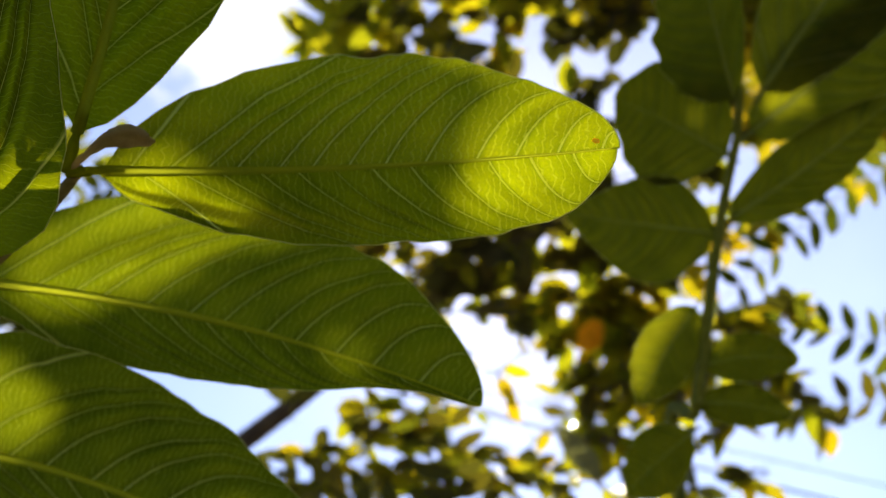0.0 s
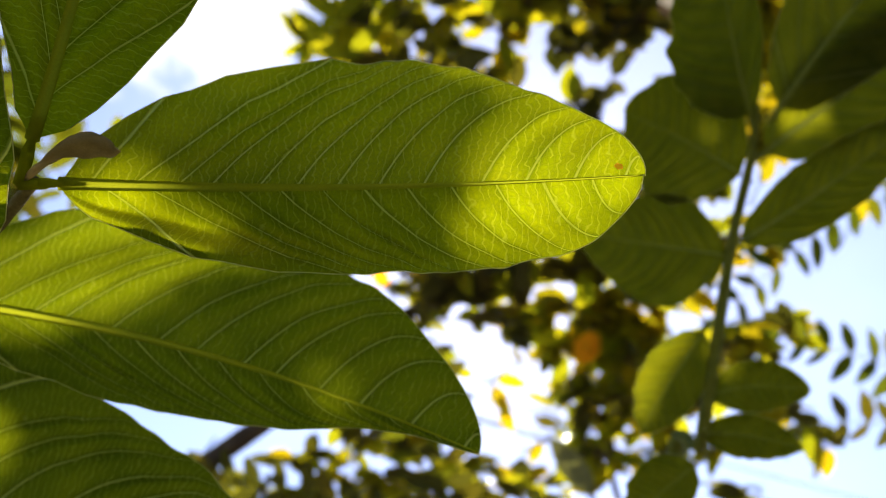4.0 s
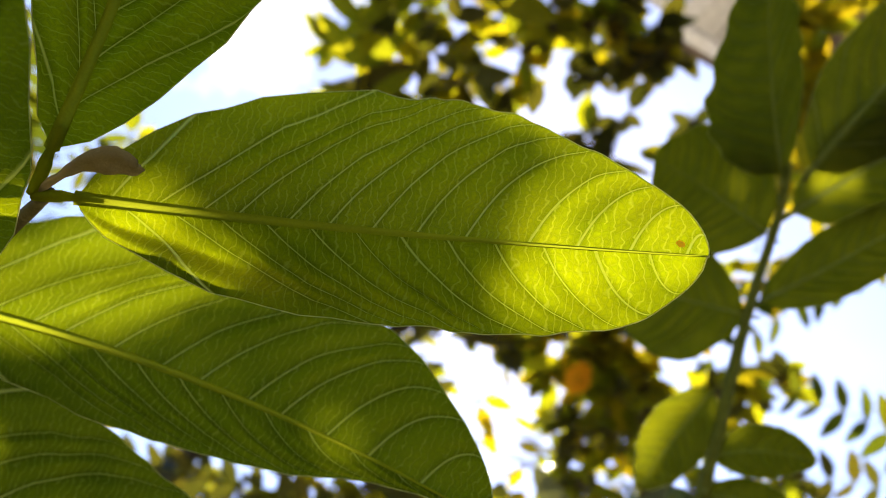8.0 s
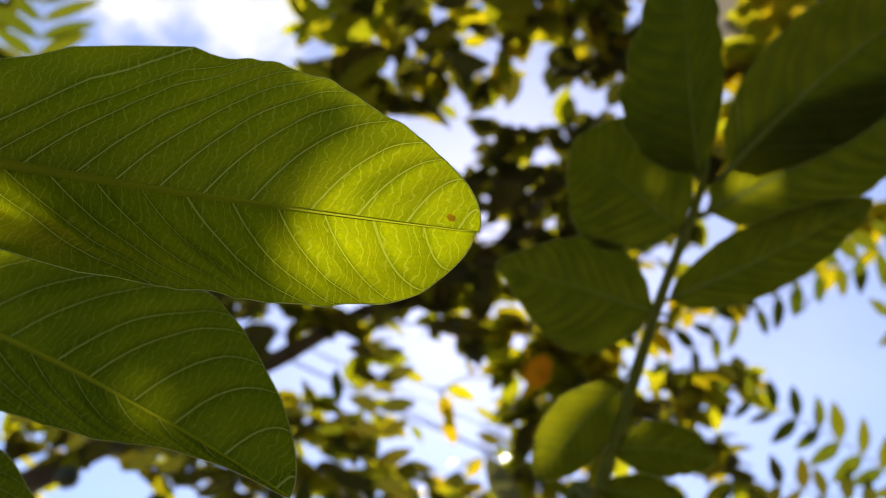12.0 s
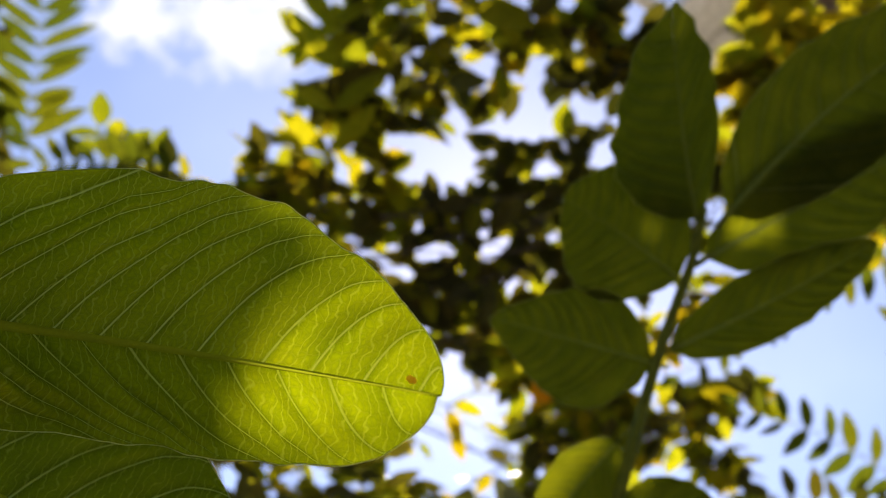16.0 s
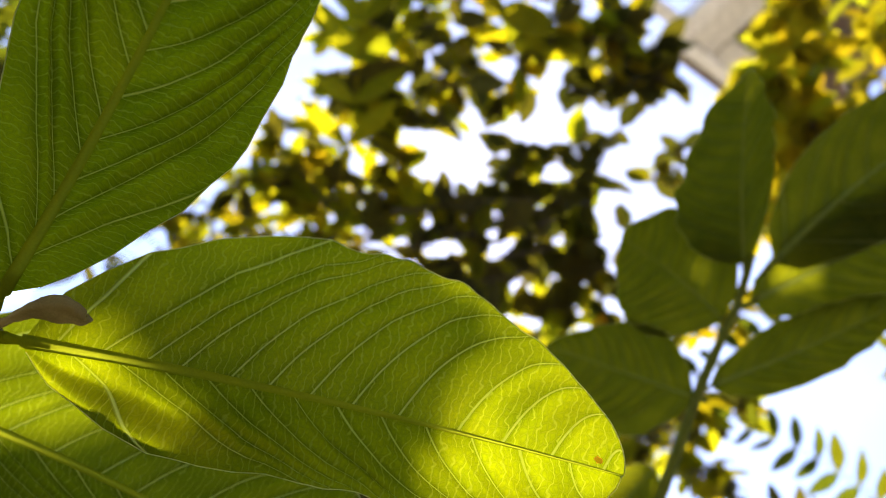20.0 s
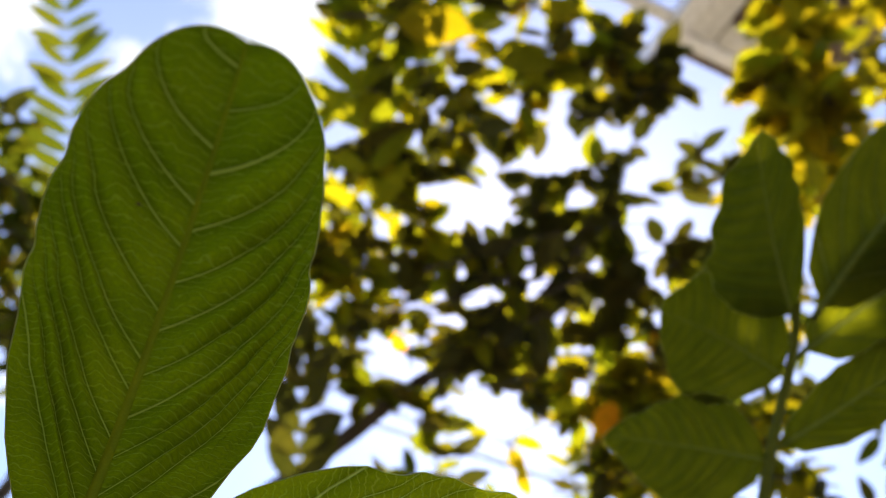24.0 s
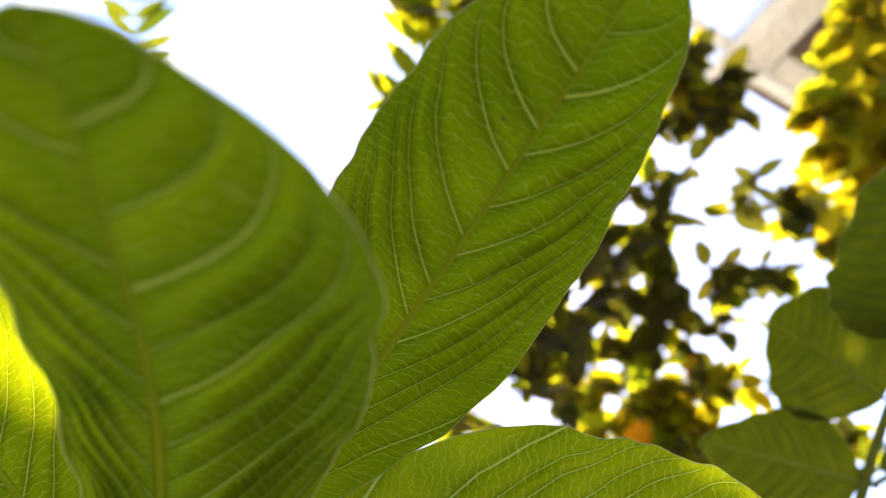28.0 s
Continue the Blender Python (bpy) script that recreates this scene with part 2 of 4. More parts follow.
ORANGE_LEAF = blade_material("orange_dying_leaf", (0.45, 0.15, 0.01), (1.0, 0.36, 0.006), (0.5, 0.25, 0.03), 160, 0.7, 0.5)
GRASS = rough_material("garden_soil_and_grass", (0.1, 0.09, 0.045), (0.24, 0.2, 0.13), 2.2, 0.95, 0.02)
WHITE = rough_material("white_painted_plaster", (0.68, 0.67, 0.68), (0.82, 0.81, 0.82), 3, 0.7, 0.002)
BROWN = rough_material("brown_stained_slats", (0.09, 0.06, 0.045), (0.17, 0.12, 0.09), 6, 0.6, 0.002)
TILE = rough_material("orange_clay_tile", (0.35, 0.1, 0.04), (0.5, 0.17, 0.07), 5, 0.7, 0.004)
WALL = rough_material("cream_wall_plaster", (0.54, 0.52, 0.5), (0.68, 0.66, 0.63), 2, 0.8, 0.003)
CABLE = rough_material("black_cable", (0.02, 0.02, 0.02), (0.05, 0.05, 0.05), 40, 0.6, 0.001)
HAIR = rough_material("pale_leaf_hairs", (0.26, 0.28, 0.1), (0.4, 0.41, 0.18), 500, 0.6, 0.0001, 0.65, 1.5, 0.2)
FRUIT = rough_material("dark_green_fruit", (0.01, 0.014, 0.006), (0.022, 0.03, 0.01), 60, 0.45, 0.0006, 0.0, 1.2, 0.3)
GREY_LEAF = blade_material("grey_green_leaf", (0.1, 0.11, 0.07), (0.09, 0.1, 0.03), (0.14, 0.15, 0.09), 160, 0.35, 0.5, 1)

# ---- building tools ----
def mesh_of(name, verts, faces, material, uvs=None, smooth=True):
    me = bpy.data.meshes.new(name)
    me.from_pydata([tuple(v) for v in verts], [], faces)
    if uvs is not None:
        layer = me.uv_layers.new(name="UVMap")
        idx = np.zeros(len(me.loops), dtype=np.int32)
        me.loops.foreach_get("vertex_index", idx)
        layer.data.foreach_set("uv", np.asarray(uvs, dtype=np.float32)[idx].ravel())
    if smooth:
        me.polygons.foreach_set("use_smooth", [True] * len(me.polygons))
    me.materials.append(material)
    me.update()
    return me


def part(name, me, parent, label=""):
    ob = new(name, me)
    ob.parent = parent
    if label:
        ob["label"] = label
    return ob


def thing(name, place, label, category, group="", kind=""):
    ob = new(name)
    ob.empty_display_size = 0.02
    ob.matrix_world = Matrix.Translation(place)
    return tagged(ob, label, category, group, kind)


def tube(points, radii, sides=8):
    """Rings along a bent line, closed at both ends."""
    verts, faces = [], []
    pts = [Vector(p) for p in points]
    ref = Vector((0.31, 0.2, 0.93))
    for i, p in enumerate(pts):
        d = (pts[min(i + 1, len(pts) - 1)] - pts[max(i - 1, 0)]).normalized()
        a = d.cross(ref).normalized()
        b = d.cross(a)
        r = radii[i] if not isinstance(radii, (int, float)) else radii
        for k in range(sides):
            w = 2 * math.pi * k / sides
            verts.append(p + r * (math.cos(w) * a + math.sin(w) * b))
    n = len(pts)
    for i in range(n - 1):
        for k in range(sides):
            k2 = (k + 1) % sides
            faces.append((i * sides + k, i * sides + k2, (i + 1) * sides + k2, (i + 1) * sides + k))
    faces += [tuple(range(sides - 1, -1, -1)), tuple((n - 1) * sides + k for k in range(sides))]
    return verts, faces


def bend(points, steps):
    """A smooth line through a few places."""
    P = [Vector(p) for p in points]
    P = [2 * P[0] - P[1]] + P + [2 * P[-1] - P[-2]]
    out = []
    for i in range(1, len(P) - 2):
        for s in range(steps):
            t = s / steps
            a, b, c, d = P[i - 1], P[i], P[i + 1], P[i + 2]
            out.append(0.5 * ((2 * b) + (c - a) * t + (2 * a - 5 * b + 4 * c - d) * t * t + (3 * b - a - 3 * c + d) * t ** 3))
    out.append(P[-2])
    return out


def limb(name, points, r0, r1, material, parent, steps=6, sides=8, label="", wob=0.0, seed=1):
    line = bend(points, steps)
    rnd = random.Random(seed)
    n = len(line)
    radii = [(r0 + (r1 - r0) * i / (n - 1)) * (1 + wob * rnd.uniform(-1, 1)) for i in range(n)]
    v, f = tube(line, radii, sides)
    inv = parent.matrix_world.inverted()
    return part(name, mesh_of(name, [inv @ p for p in v], f, material), parent, label)


def box(name, x0, x1, y0, y1, z0, z1, material, parent, m=Matrix(), label="", bevel=0.0):
    bm = bmesh.new()
    bmesh.ops.create_cube(bm, size=1)
    for v in bm.verts:
        v.co = Vector(((x0 + x1) / 2 + v.co.x * (x1 - x0), (y0 + y1) / 2 + v.co.y * (y1 - y0), (z0 + z1) / 2 + v.co.z * (z1 - z0)))
    if bevel:
        bmesh.ops.bevel(bm, geom=bm.edges[:], offset=bevel, segments=2, affect="EDGES")
    me = bpy.data.meshes.new(name)
    bm.to_mesh(me)
    bm.free()
    me.transform(m)
    me.materials.append(material)
    return part(name, me, parent, label)


# ---- large veined leaves ----
def smooth(x):
    x = max(0.0, min(1.0, x))
    return x * x * (3 - 2 * x)


def veined_leaf(parent, base, tip, arch, face, wide_a, wide_b, fold_a=0.0, fold_b=0.0, pairs=13, petiole=0.008, seed=1, rows=6, cols=16,
                lean=0.4, wave=0.0008, cup=0.0, blade=None, label="", twist=0.0, quilt=1.0, joint=None, roll_a=0.0, rib=None):
    """One leaf: blade, midrib, margin and stalk. base, tip: ends of the blade along the slope; arch: how far its middle leaves
    the straight line; face: where the underside looks; wide_a, wide_b: half widths in mm at even steps from base to tip;
    fold_a, fold_b: degrees by which the halves drop away from the underside."""
    rnd = random.Random(seed)
    B, T, A = Vector(base), Vector(tip), Vector(arch)
    L = (T - B).length
    inv = parent.matrix_world.inverted()
    tone = [rnd.uniform(0, 6.28) for _ in range(6)]

    def mid(u):
        return B * (1 - u) + T * u + A * 4 * u * (1 - u)

    def axes(u):
        d = ((T - B) + A * 4 * (1 - 2 * u)).normalized()
        n = Matrix.Rotation(radians(twist * (u - 0.4)), 3, d) @ Vector(face)
        n = (n - d * n.dot(d)).normalized()
        return d, d.cross(n).normalized(), n

    def width(u, side):
        table = wide_a if side > 0 else wide_b
        n = len(table) - 1
        q = max(0.0, min(1.0, u)) * n
        i = min(n - 1, int(q))
        t = q - i
        p0, p1, p2, p3 = table[max(i - 1, 0)], table[i], table[i + 1], table[min(i + 2, n)]
        if i == n - 1 and table[-1] < 3:      # the rounded end
            return 0.001 * (p2 + (p1 - p2) * (1 - t) ** 0.55)
        if i == 0:
            return 0.001 * (p1 + (p2 - p1) * math.sin(t * math.pi / 2) ** 0.8)
        return 0.001 * 0.5 * (2 * p1 + (p2 - p0) * t + (2 * p0 - 5 * p1 + 4 * p2 - p3) * t * t + (3 * p1 - p0 - 3 * p2 + p3) * t ** 3)

    def spot(u, s, side, lift=0.0):
        d, across, n = axes(u)
        fold = radians(fold_a if side > 0 else fold_b)
        w = width(u, side)
        w *= 1 + 0.013 * math.sin(u * 47 + tone[0] + side) + 0.007 * math.sin(u * 84 + tone[4] - side) + 0.004 * math.sin(u * 131 + tone[1])
        reach = s * w
        drop = reach * math.sin(fold) + cup * s * s * w
        if side > 0 and roll_a:
            drop -= roll_a * smooth((s - 0.5) / 0.4) * w * smooth(u / 0.08) * smooth((0.5 - u) / 0.3)
        ripple = wave * s * s * (math.sin(u * 38 + tone[2] + 2 * side) + 0.6 * math.sin(u * 17 + tone[3]))
        return mid(u) + across * side * reach * math.cos(fold) - n * (drop + ripple) + n * lift

    jit = [rnd.uniform(-0.22, 0.22) / pairs for _ in range(2 * pairs)]

    def along(u0, s):
        return u0 + lean * (0.55 * s + 0.45 * s ** 2.4) * smooth(u0 / 0.16) * (1 - u0) ** 0.85

    n_rows = pairs * rows
    verts, uvs, veins, faces = [], [], [], []
    span = 2 * (cols + 1)
    rib_w = 0.0016 * L / 0.13
    for i in range(n_rows + 1):
        for c in range(span):
            side = -1 if c <= cols else 1
            s = (cols - c if side < 0 else c - cols - 1) / cols
            k = min(pairs - 1, i // rows)
            u0 = i / n_rows + (jit[k + (pairs if side > 0 else 0)] * math.sin(math.pi * (i % rows) / rows) if 0 < i < n_rows else 0)
            u = min(along(u0, s) if 0 < i < n_rows else u0, 1.0)
            phase = (i % rows) / rows - 0.5 + (0.5 if side > 0 else 0.0)
            phase = phase - round(phase)
            dent = 0.5 - 0.5 * math.cos(2 * math.pi * phase)
            lift = -0.002 * quilt * dent * math.sin(math.pi * min(1, s * 1.05)) * smooth(u0 * 8) * smooth((1 - u0) * 6)
            w = max(width(u, side), 1e-5)
            s0 = min(0.9, 0.5 * (rib_w + (0.0002 - rib_w) * u0 ** 0.7) / w)     # the blade stops at the side of the midrib
            verts.append(inv @ at(*spot(u, s0 + (1 - s0) * s, side, lift)))
            uvs.append((u * L, side * (s * w + 0.3)))
            veins.append((i / rows + (0.5 if side > 0 else 0.0), s))
    for i in range(n_rows):
        for c in range(span - 1):
            if c != cols:
                a = i * span + c
                faces.append((a, a + span, a + span + 1, a + 1))
    me = mesh_of("leaf", verts, faces, blade or GUAVA, uvs)
    layer = me.uv_layers.new(name="Vein")
    idx = np.zeros(len(me.loops), dtype=np.int32)
    me.loops.foreach_get("vertex_index", idx)
    layer.data.foreach_set("uv", np.asarray(veins, dtype=np.float32)[idx].ravel())
    leaf = part("leaf", me, parent, label)

    def ridge(name, pts, normals, w0, w1, mat):
        v, f = [], []
        m = len(pts)
        for k, (p, n) in enumerate(zip(pts, normals)):
            d = (pts[min(k + 1, m - 1)] - pts[max(k - 1, 0)]).normalized()
            c = d.cross(n).normalized()
            w = w0 + (w1 - w0) * (k / (m - 1)) ** 0.7
            for x, h in ((-1, -0.1), (-0.6, 0.45), (0, 0.62), (0.6, 0.45), (1, -0.1)):
                v.append(inv @ at(*(p + c * w * x + n * w * h)))
        for k in range(m - 1):
            for q in range(4):
                f.append((k * 5 + q, k * 5 + q + 1, k * 5 + q + 6, k * 5 + q + 5))
        part(name, mesh_of(name, v, f, mat), leaf)

    us = [k / 40 for k in range(41)]
    ridge("midrib", [mid(u) + axes(u)[2] * 0.00015 for u in us], [axes(u)[2] for u in us], rib_w, 0.0002, rib or RIB)
    edge = [verts[i * span + span - 1] for i in range(1, n_rows)] + [verts[n_rows * span + c] for c in range(span - 1, -1, -1)] + [verts[i * span] for i in range(n_rows - 1, 0, -1)]
    edge = [p for k, p in enumerate(edge) if k == 0 or (p - edge[k - 1]).length > 2e-4]
    v, f = tube(edge, 0.00012, 5)
    part("margin", mesh_of("margin", v, f, HAIR), leaf)
    if petiole:
        d = ((T - B) + A * 4).normalized()
        end = Vector(joint) if joint else B - d * petiole
        line = bend([B + d * 0.006, B - d * 0.002, (B + end) / 2 + d * 0.0006, end], 4)
        k = L / 0.13
        v, f = tube([at(*p) for p in line], [(0.0005 + 0.0009 * smooth(i / 6)) * k for i in range(13)], 8)
        part("leaf_stalk", mesh_of("leaf_stalk", [inv @ p for p in v], f, rib or RIB), leaf)
    return leaf

# ---- ground and house ----
def ground_sheet():
    n, r = 48, 400.0
    verts, faces, uvs = [], [], []
    for i in range(n + 1):
        for j in range(n + 1):
            x, y = (2 * i / n - 1), (2 * j / n - 1)
            x, y = r * x * abs(x) ** 1.6, r * y * abs(y) ** 1.6
            verts.append((x, y, 0.03 * noise.noise(Vector((x * 0.4, y * 0.4, 0))) if abs(x) + abs(y) < 40 else 0.0))
    for i in range(n):
        for j in range(n):
            a = i * (n + 1) + j
            faces.append((a, a + n + 1, a + n + 2, a + 1))
    ob = new("ground", mesh_of("ground", verts, faces, GRASS))
    return tagged(ob, "pale dry garden soil with patches of short grass", "ground", kind="structure")


ground_sheet()


def house():
    """A two-storey house; its eave reaches over the garden: white fascia boards round a slatted brown soffit."""
    corner = Vector((1.605, 3.125, 7.5))
    side = radians(24)
    ob = thing("house", (corner.x, corner.y, 0), "two-storey cream house with white eave boards and brown slatted soffit", "house")
    turn = pose(0, 0, 0, 0, 0, math.degrees(side))
    # x runs along the front eave away from the corner, y back towards the garden; a bay of the roof stands forward
    box("wall", 1.3, 9.0, -8.0, -1.9, 0.0, 7.45, WALL, ob, turn)
    box("fascia_board", 0.0, 1.4, -0.11, 0.0, 7.42, 7.60, WHITE, ob, turn, "white fascia board", 0.01)
    box("fascia_board", -0.13, -0.004, -8.6, 0.42, 7.40, 7.60, WHITE, ob, turn, "white fascia board", 0.01)
    box("drip_board", 0.05, 1.4, 0.006, 0.1, 7.5, 7.56, BROWN, ob, turn, "dark brown drip board", 0.01)
    box("inner_beam", 0.27, 1.38, -0.31, -0.12, 7.44, 7.56, WALL, ob, turn, "cream eave board", 0.008)
    box("inner_beam", 0.0, 0.26, -8.5, -0.12, 7.45, 7.56, WALL, ob, turn, "cream eave board", 0.008)
    for k in range(60):
        y = -0.33 - 0.048 * k
        box("slat", 0.28, 1.29, y - 0.026, y, 7.46, 7.50, BROWN, ob, turn)
    box("soffit_board", 0.27, 1.38, -1.62, -0.32, 7.52, 7.55, BROWN, ob, turn)
    box("soffit_board", 0.27, 9.5, -8.5, -1.63, 7.52, 7.55, BROWN, ob, turn)
    box("fascia_board", 1.39, 9.5, -1.75, -1.6, 7.38, 7.62, WHITE, ob, turn, "white fascia board", 0.01)
    for k in range(40):
        x, z = 0.3 + 0.16 * k, 7.63 + 0.06 * k
        box("roof_tile", x, x + 0.17, -8.6, -0.2 if k < 6 else -1.6, z, z + 0.06, TILE, ob, turn)
    box("eave_rafter", -0.75, -0.135, -0.2, -0.1, 7.44, 7.52, WHITE, ob, turn, "white rafter end", 0.01)
    return ob


house()

# ---- the guava shoot at the lens ----
shoot = thing("guava_branch", at(-0.30, 0.36, -0.20), "leafy guava branch with large veined leaves, backlit", "branch")
limb("twig", [at(-0.088, 0.2055, 0.0195), at(-0.1022, 0.2155, 0.009), at(-0.135, 0.237, -0.014), at(-0.2, 0.29, -0.075)], 0.0012, 0.003, TWIG, shoot, 8, 10, "thin brown guava twig", 0.05, 3)
limb("branch", [at(-0.2, 0.29, -0.075), at(-0.30, 0.36, -0.20), at(-0.42, 0.5, -0.5), (-0.5, 0.55, 0.9), (-0.5, 0.5, -0.02)], 0.003, 0.012, TWIG, shoot, 8, 10, "brown guava branch", 0.05, 3)
JOINT = (-0.0915, 0.2053, 0.0185)
LEAF_A = veined_leaf(shoot, (-0.083, 0.205, 0.0189), (0.039, 0.187, 0.0223), (0.0, 0.011, -0.0007), (0.0, -1, 0.1),
                     [0, 9.5, 15, 18, 19.3, 19.5, 19, 19, 17, 13.8, 0], [0, 20, 29.5, 36, 38.5, 38, 37, 33, 25.5, 17, 0], fold_a=18, fold_b=27, pairs=13, seed=4,
                     joint=JOINT, roll_a=0.9, label="broad guava leaf with a rounded tip, sun shining through")
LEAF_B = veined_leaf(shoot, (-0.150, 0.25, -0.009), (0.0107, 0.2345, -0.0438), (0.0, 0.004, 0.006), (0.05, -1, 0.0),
                     [0, 9, 15.5, 18.5, 20.4, 19.6, 17.5, 13.8, 7.5, 2.5, 0], [0, 16, 27.5, 33, 35, 35.5, 35, 33, 28.5, 18.5, 0], fold_a=15, fold_b=20, pairs=14, seed=9, blade=GUAVA_SHADED,
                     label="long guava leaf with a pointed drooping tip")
LEAF_C = veined_leaf(shoot, (-0.0882, 0.2035, 0.028), (-0.0363, 0.138, 0.1237), (0.001, 0.004, 0.002), (0.28, -0.72, -0.64),
                     [0, 10.5, 17, 21.5, 24.5, 24, 22.3, 20.5, 17.5, 14, 2.9], [0, 8, 14, 18, 20.5, 21.4, 21.7, 21.3, 19.2, 15, 2.9], fold_b=25, pairs=12, seed=14,
                     joint=JOINT, wave=0.0006, lean=0.52, quilt=1.2, label="upright guava leaf with a notched blunt tip")
LEAF_D = veined_leaf(shoot, (-0.1155, 0.207, -0.0041), (-0.0845, 0.0893, 0.0952), (0.0096, -0.0014, 0.0037), (0.25, -0.75, -0.6),
                     [0.0, 15.5, 19.2, 19.9, 19.6, 20.3, 23.3, 24.1, 23.4, 16.0, 0.0], [0.0, 3.9, 6.1, 7.7, 9.2, 10.1, 10.7, 10.9, 10.9, 10.7, 0.0], pairs=14, seed=21, lean=0.5,
                     label="rounded guava leaf close to the lens")
LEAF_E = veined_leaf(shoot, (-0.125, 0.222, -0.004), (-0.205, 0.19, 0.085), (0.0, 0.004, 0.004), (0.1, -1, -0.2),
                     [0, 12, 20, 25, 28, 28, 27, 24, 19, 12, 0], [0, 12, 20, 25, 28, 28, 27, 24, 19, 12, 0], pairs=12, seed=25, label="guava leaf half hidden behind its neighbour")
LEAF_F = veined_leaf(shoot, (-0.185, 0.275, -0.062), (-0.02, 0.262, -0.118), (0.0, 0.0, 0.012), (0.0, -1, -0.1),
                     [0, 9, 17, 23, 26, 27, 26, 23, 17, 10, 0], [0, 25, 38.8, 40, 38.7, 36.3, 32.5, 27, 19.5, 10, 0], fold_a=8, fold_b=8, pairs=13, seed=33, blade=GUAVA_DEEP_SHADE, label="shaded guava leaf with a sunlit base")


def dry_bud():
    """A shrivelled flower bud on the node, curled to a hooked point."""
    line = bend([(-0.0905, 0.2045, 0.0195), (-0.086, 0.2035, 0.0225), (-0.0808, 0.203, 0.0262), (-0.0755, 0.2035, 0.0272), (-0.0715, 0.2045, 0.0262), (-0.0706, 0.2045, 0.0268)], 5)
    n = len(line)
    radii = [0.0008 + 0.0021 * math.exp(-((i / n - 0.55) / 0.22) ** 2) * (1 if i < n - 4 else 0.4) for i in range(n)]
    sides = 16
    v, f = tube([at(*p) for p in line], radii, sides)
    inv = shoot.matrix_world.inverted()
    out = []
    for k, p in enumerate(v):
        i, w = divmod(k, sides)
        core = at(*line[i])
        side = (p - core).normalized() if (p - core).length > 0 else Vector((0, 0, 1))
        depth = side.dot(turned(0, 1, 0))
        p = p - turned(0, 1, 0) * depth * radii[i] * 0.35
        crease = math.exp(-((side.dot(turned(0.2, -0.8, -0.55)) - 1) / 0.12) ** 2)
        p = p.lerp(core, 0.55 * crease)
        out.append(inv @ (p + 0.0005 * noise.noise_vector(p * 500)))
    v = out
    part("dry_bud", mesh_of("dry_bud", v, f, BUD), shoot, "shrivelled brown flower bud")


dry_bud()


def blemish(leaf, place, face, r, material, label):
    """A small raised scab on the underside."""
    n = Vector(face).normalized()
    a = n.cross(Vector((0.3, 0.2, 1))).normalized()
    b = n.cross(a)
    inv = shoot.matrix_world.inverted()
    ring = [Vector(place) + (a * math.cos(w) * 1.0 + b * math.sin(w) * 0.7) * r * (1 + 0.12 * math.sin(5 * w)) for w in [k * math.pi / 6 for k in range(12)]]
    verts = [inv @ at(*p) for p in ring] + [inv @ at(*(Vector(place) + n * r * 0.3))]
    part("blemish", mesh_of("blemish", verts, [(k, (k + 1) % 12, 12) for k in range(12)], material), leaf, label)


blemish(LEAF_A, (0.034, 0.188, 0.024), (0, -1, 0.1), 0.0009, BLEMISH, "small orange scab")
blemish(LEAF_C, (-0.052, 0.147, 0.104), (0.28, -0.72, -0.64), 0.0004, TWIG, "tiny dark speck")

# ---- the second guava shoot ----
plant = thing("guava_sapling", (0.22, 0.7, 0), "slender guava sapling with broad dark green leaves", "sapling")
limb("stem", [at(0.1705, 0.4800, 0.0921), at(0.1680, 0.4800, 0.0621), at(0.1594, 0.4800, 0.0192), at(0.1525, 0.4800, -0.0323), at(0.1465, 0.4843, -0.0924), at(0.1414, 0.4971, -0.1524), (0.17, 0.6, 1.2), (0.22, 0.7, -0.02)],
     0.0019, 0.005, STEM, plant, 7, 8, "greenish brown stem", 0.05, 5)
OVAL = [0, 0.5, 0.78, 0.93, 1.0, 1.0, 0.96, 0.86, 0.7, 0.45, 0]
POINT = [0, 0.5, 0.8, 0.96, 1.0, 0.95, 0.84, 0.69, 0.5, 0.27, 0]


def far_leaf(base, tip, arch, face, wa, wb, seed, form=OVAL, **more):
    veined_leaf(plant, base, tip, arch, face, [1000 * wa * w for w in form], [1000 * wb * w for w in form], pairs=11, rows=4, cols=8, seed=seed, blade=GUAVA_FAR, rib=STEM, wave=0.0015, **more)


far_leaf((0.1670, 0.4800, 0.0861), (0.1180, 0.4000, 0.1652), (0.0000, 0.0051, 0.0000), (0.1, -1, 0.35), 0.0270, 0.0370, 41, fold_b=18)
far_leaf((0.1829, 0.4800, 0.0898), (0.2872, 0.4628, 0.2122), (0.0000, 0.0086, 0.0103), (-0.15, -1, 0.3), 0.0386, 0.0343, 42, fold_a=28)
far_leaf((0.1770, 0.4843, 0.0665), (0.3044, 0.4800, 0.1608), (0.0000, 0.0086, 0.0000), (0.0, -1.0, -0.1), 0.0300, 0.0292, 43)
far_leaf((0.1640, 0.4800, 0.0169), (0.2619, 0.4800, 0.0886), (0.0000, 0.0034, -0.0034), (0.0, -1.0, 0.0), 0.0189, 0.0189, 44)
far_leaf((0.1627, 0.4800, 0.0535), (0.0963, 0.4714, 0.0844), (0.0000, 0.0051, 0.0034), (0.0, -1.0, 0.0), 0.0369, 0.0360, 45)
far_leaf((0.1565, 0.4800, 0.0089), (0.0696, 0.4714, 0.0195), (0.0000, 0.0051, 0.0000), (0.0, -1.0, 0.0), 0.0292, 0.0335, 46, POINT)
far_leaf((0.1448, 0.4800, -0.0332), (0.1096, 0.4714, -0.0872), (0.0000, 0.0034, 0.0000), (0.0, -1.0, 0.0), 0.0180, 0.0180, 47)
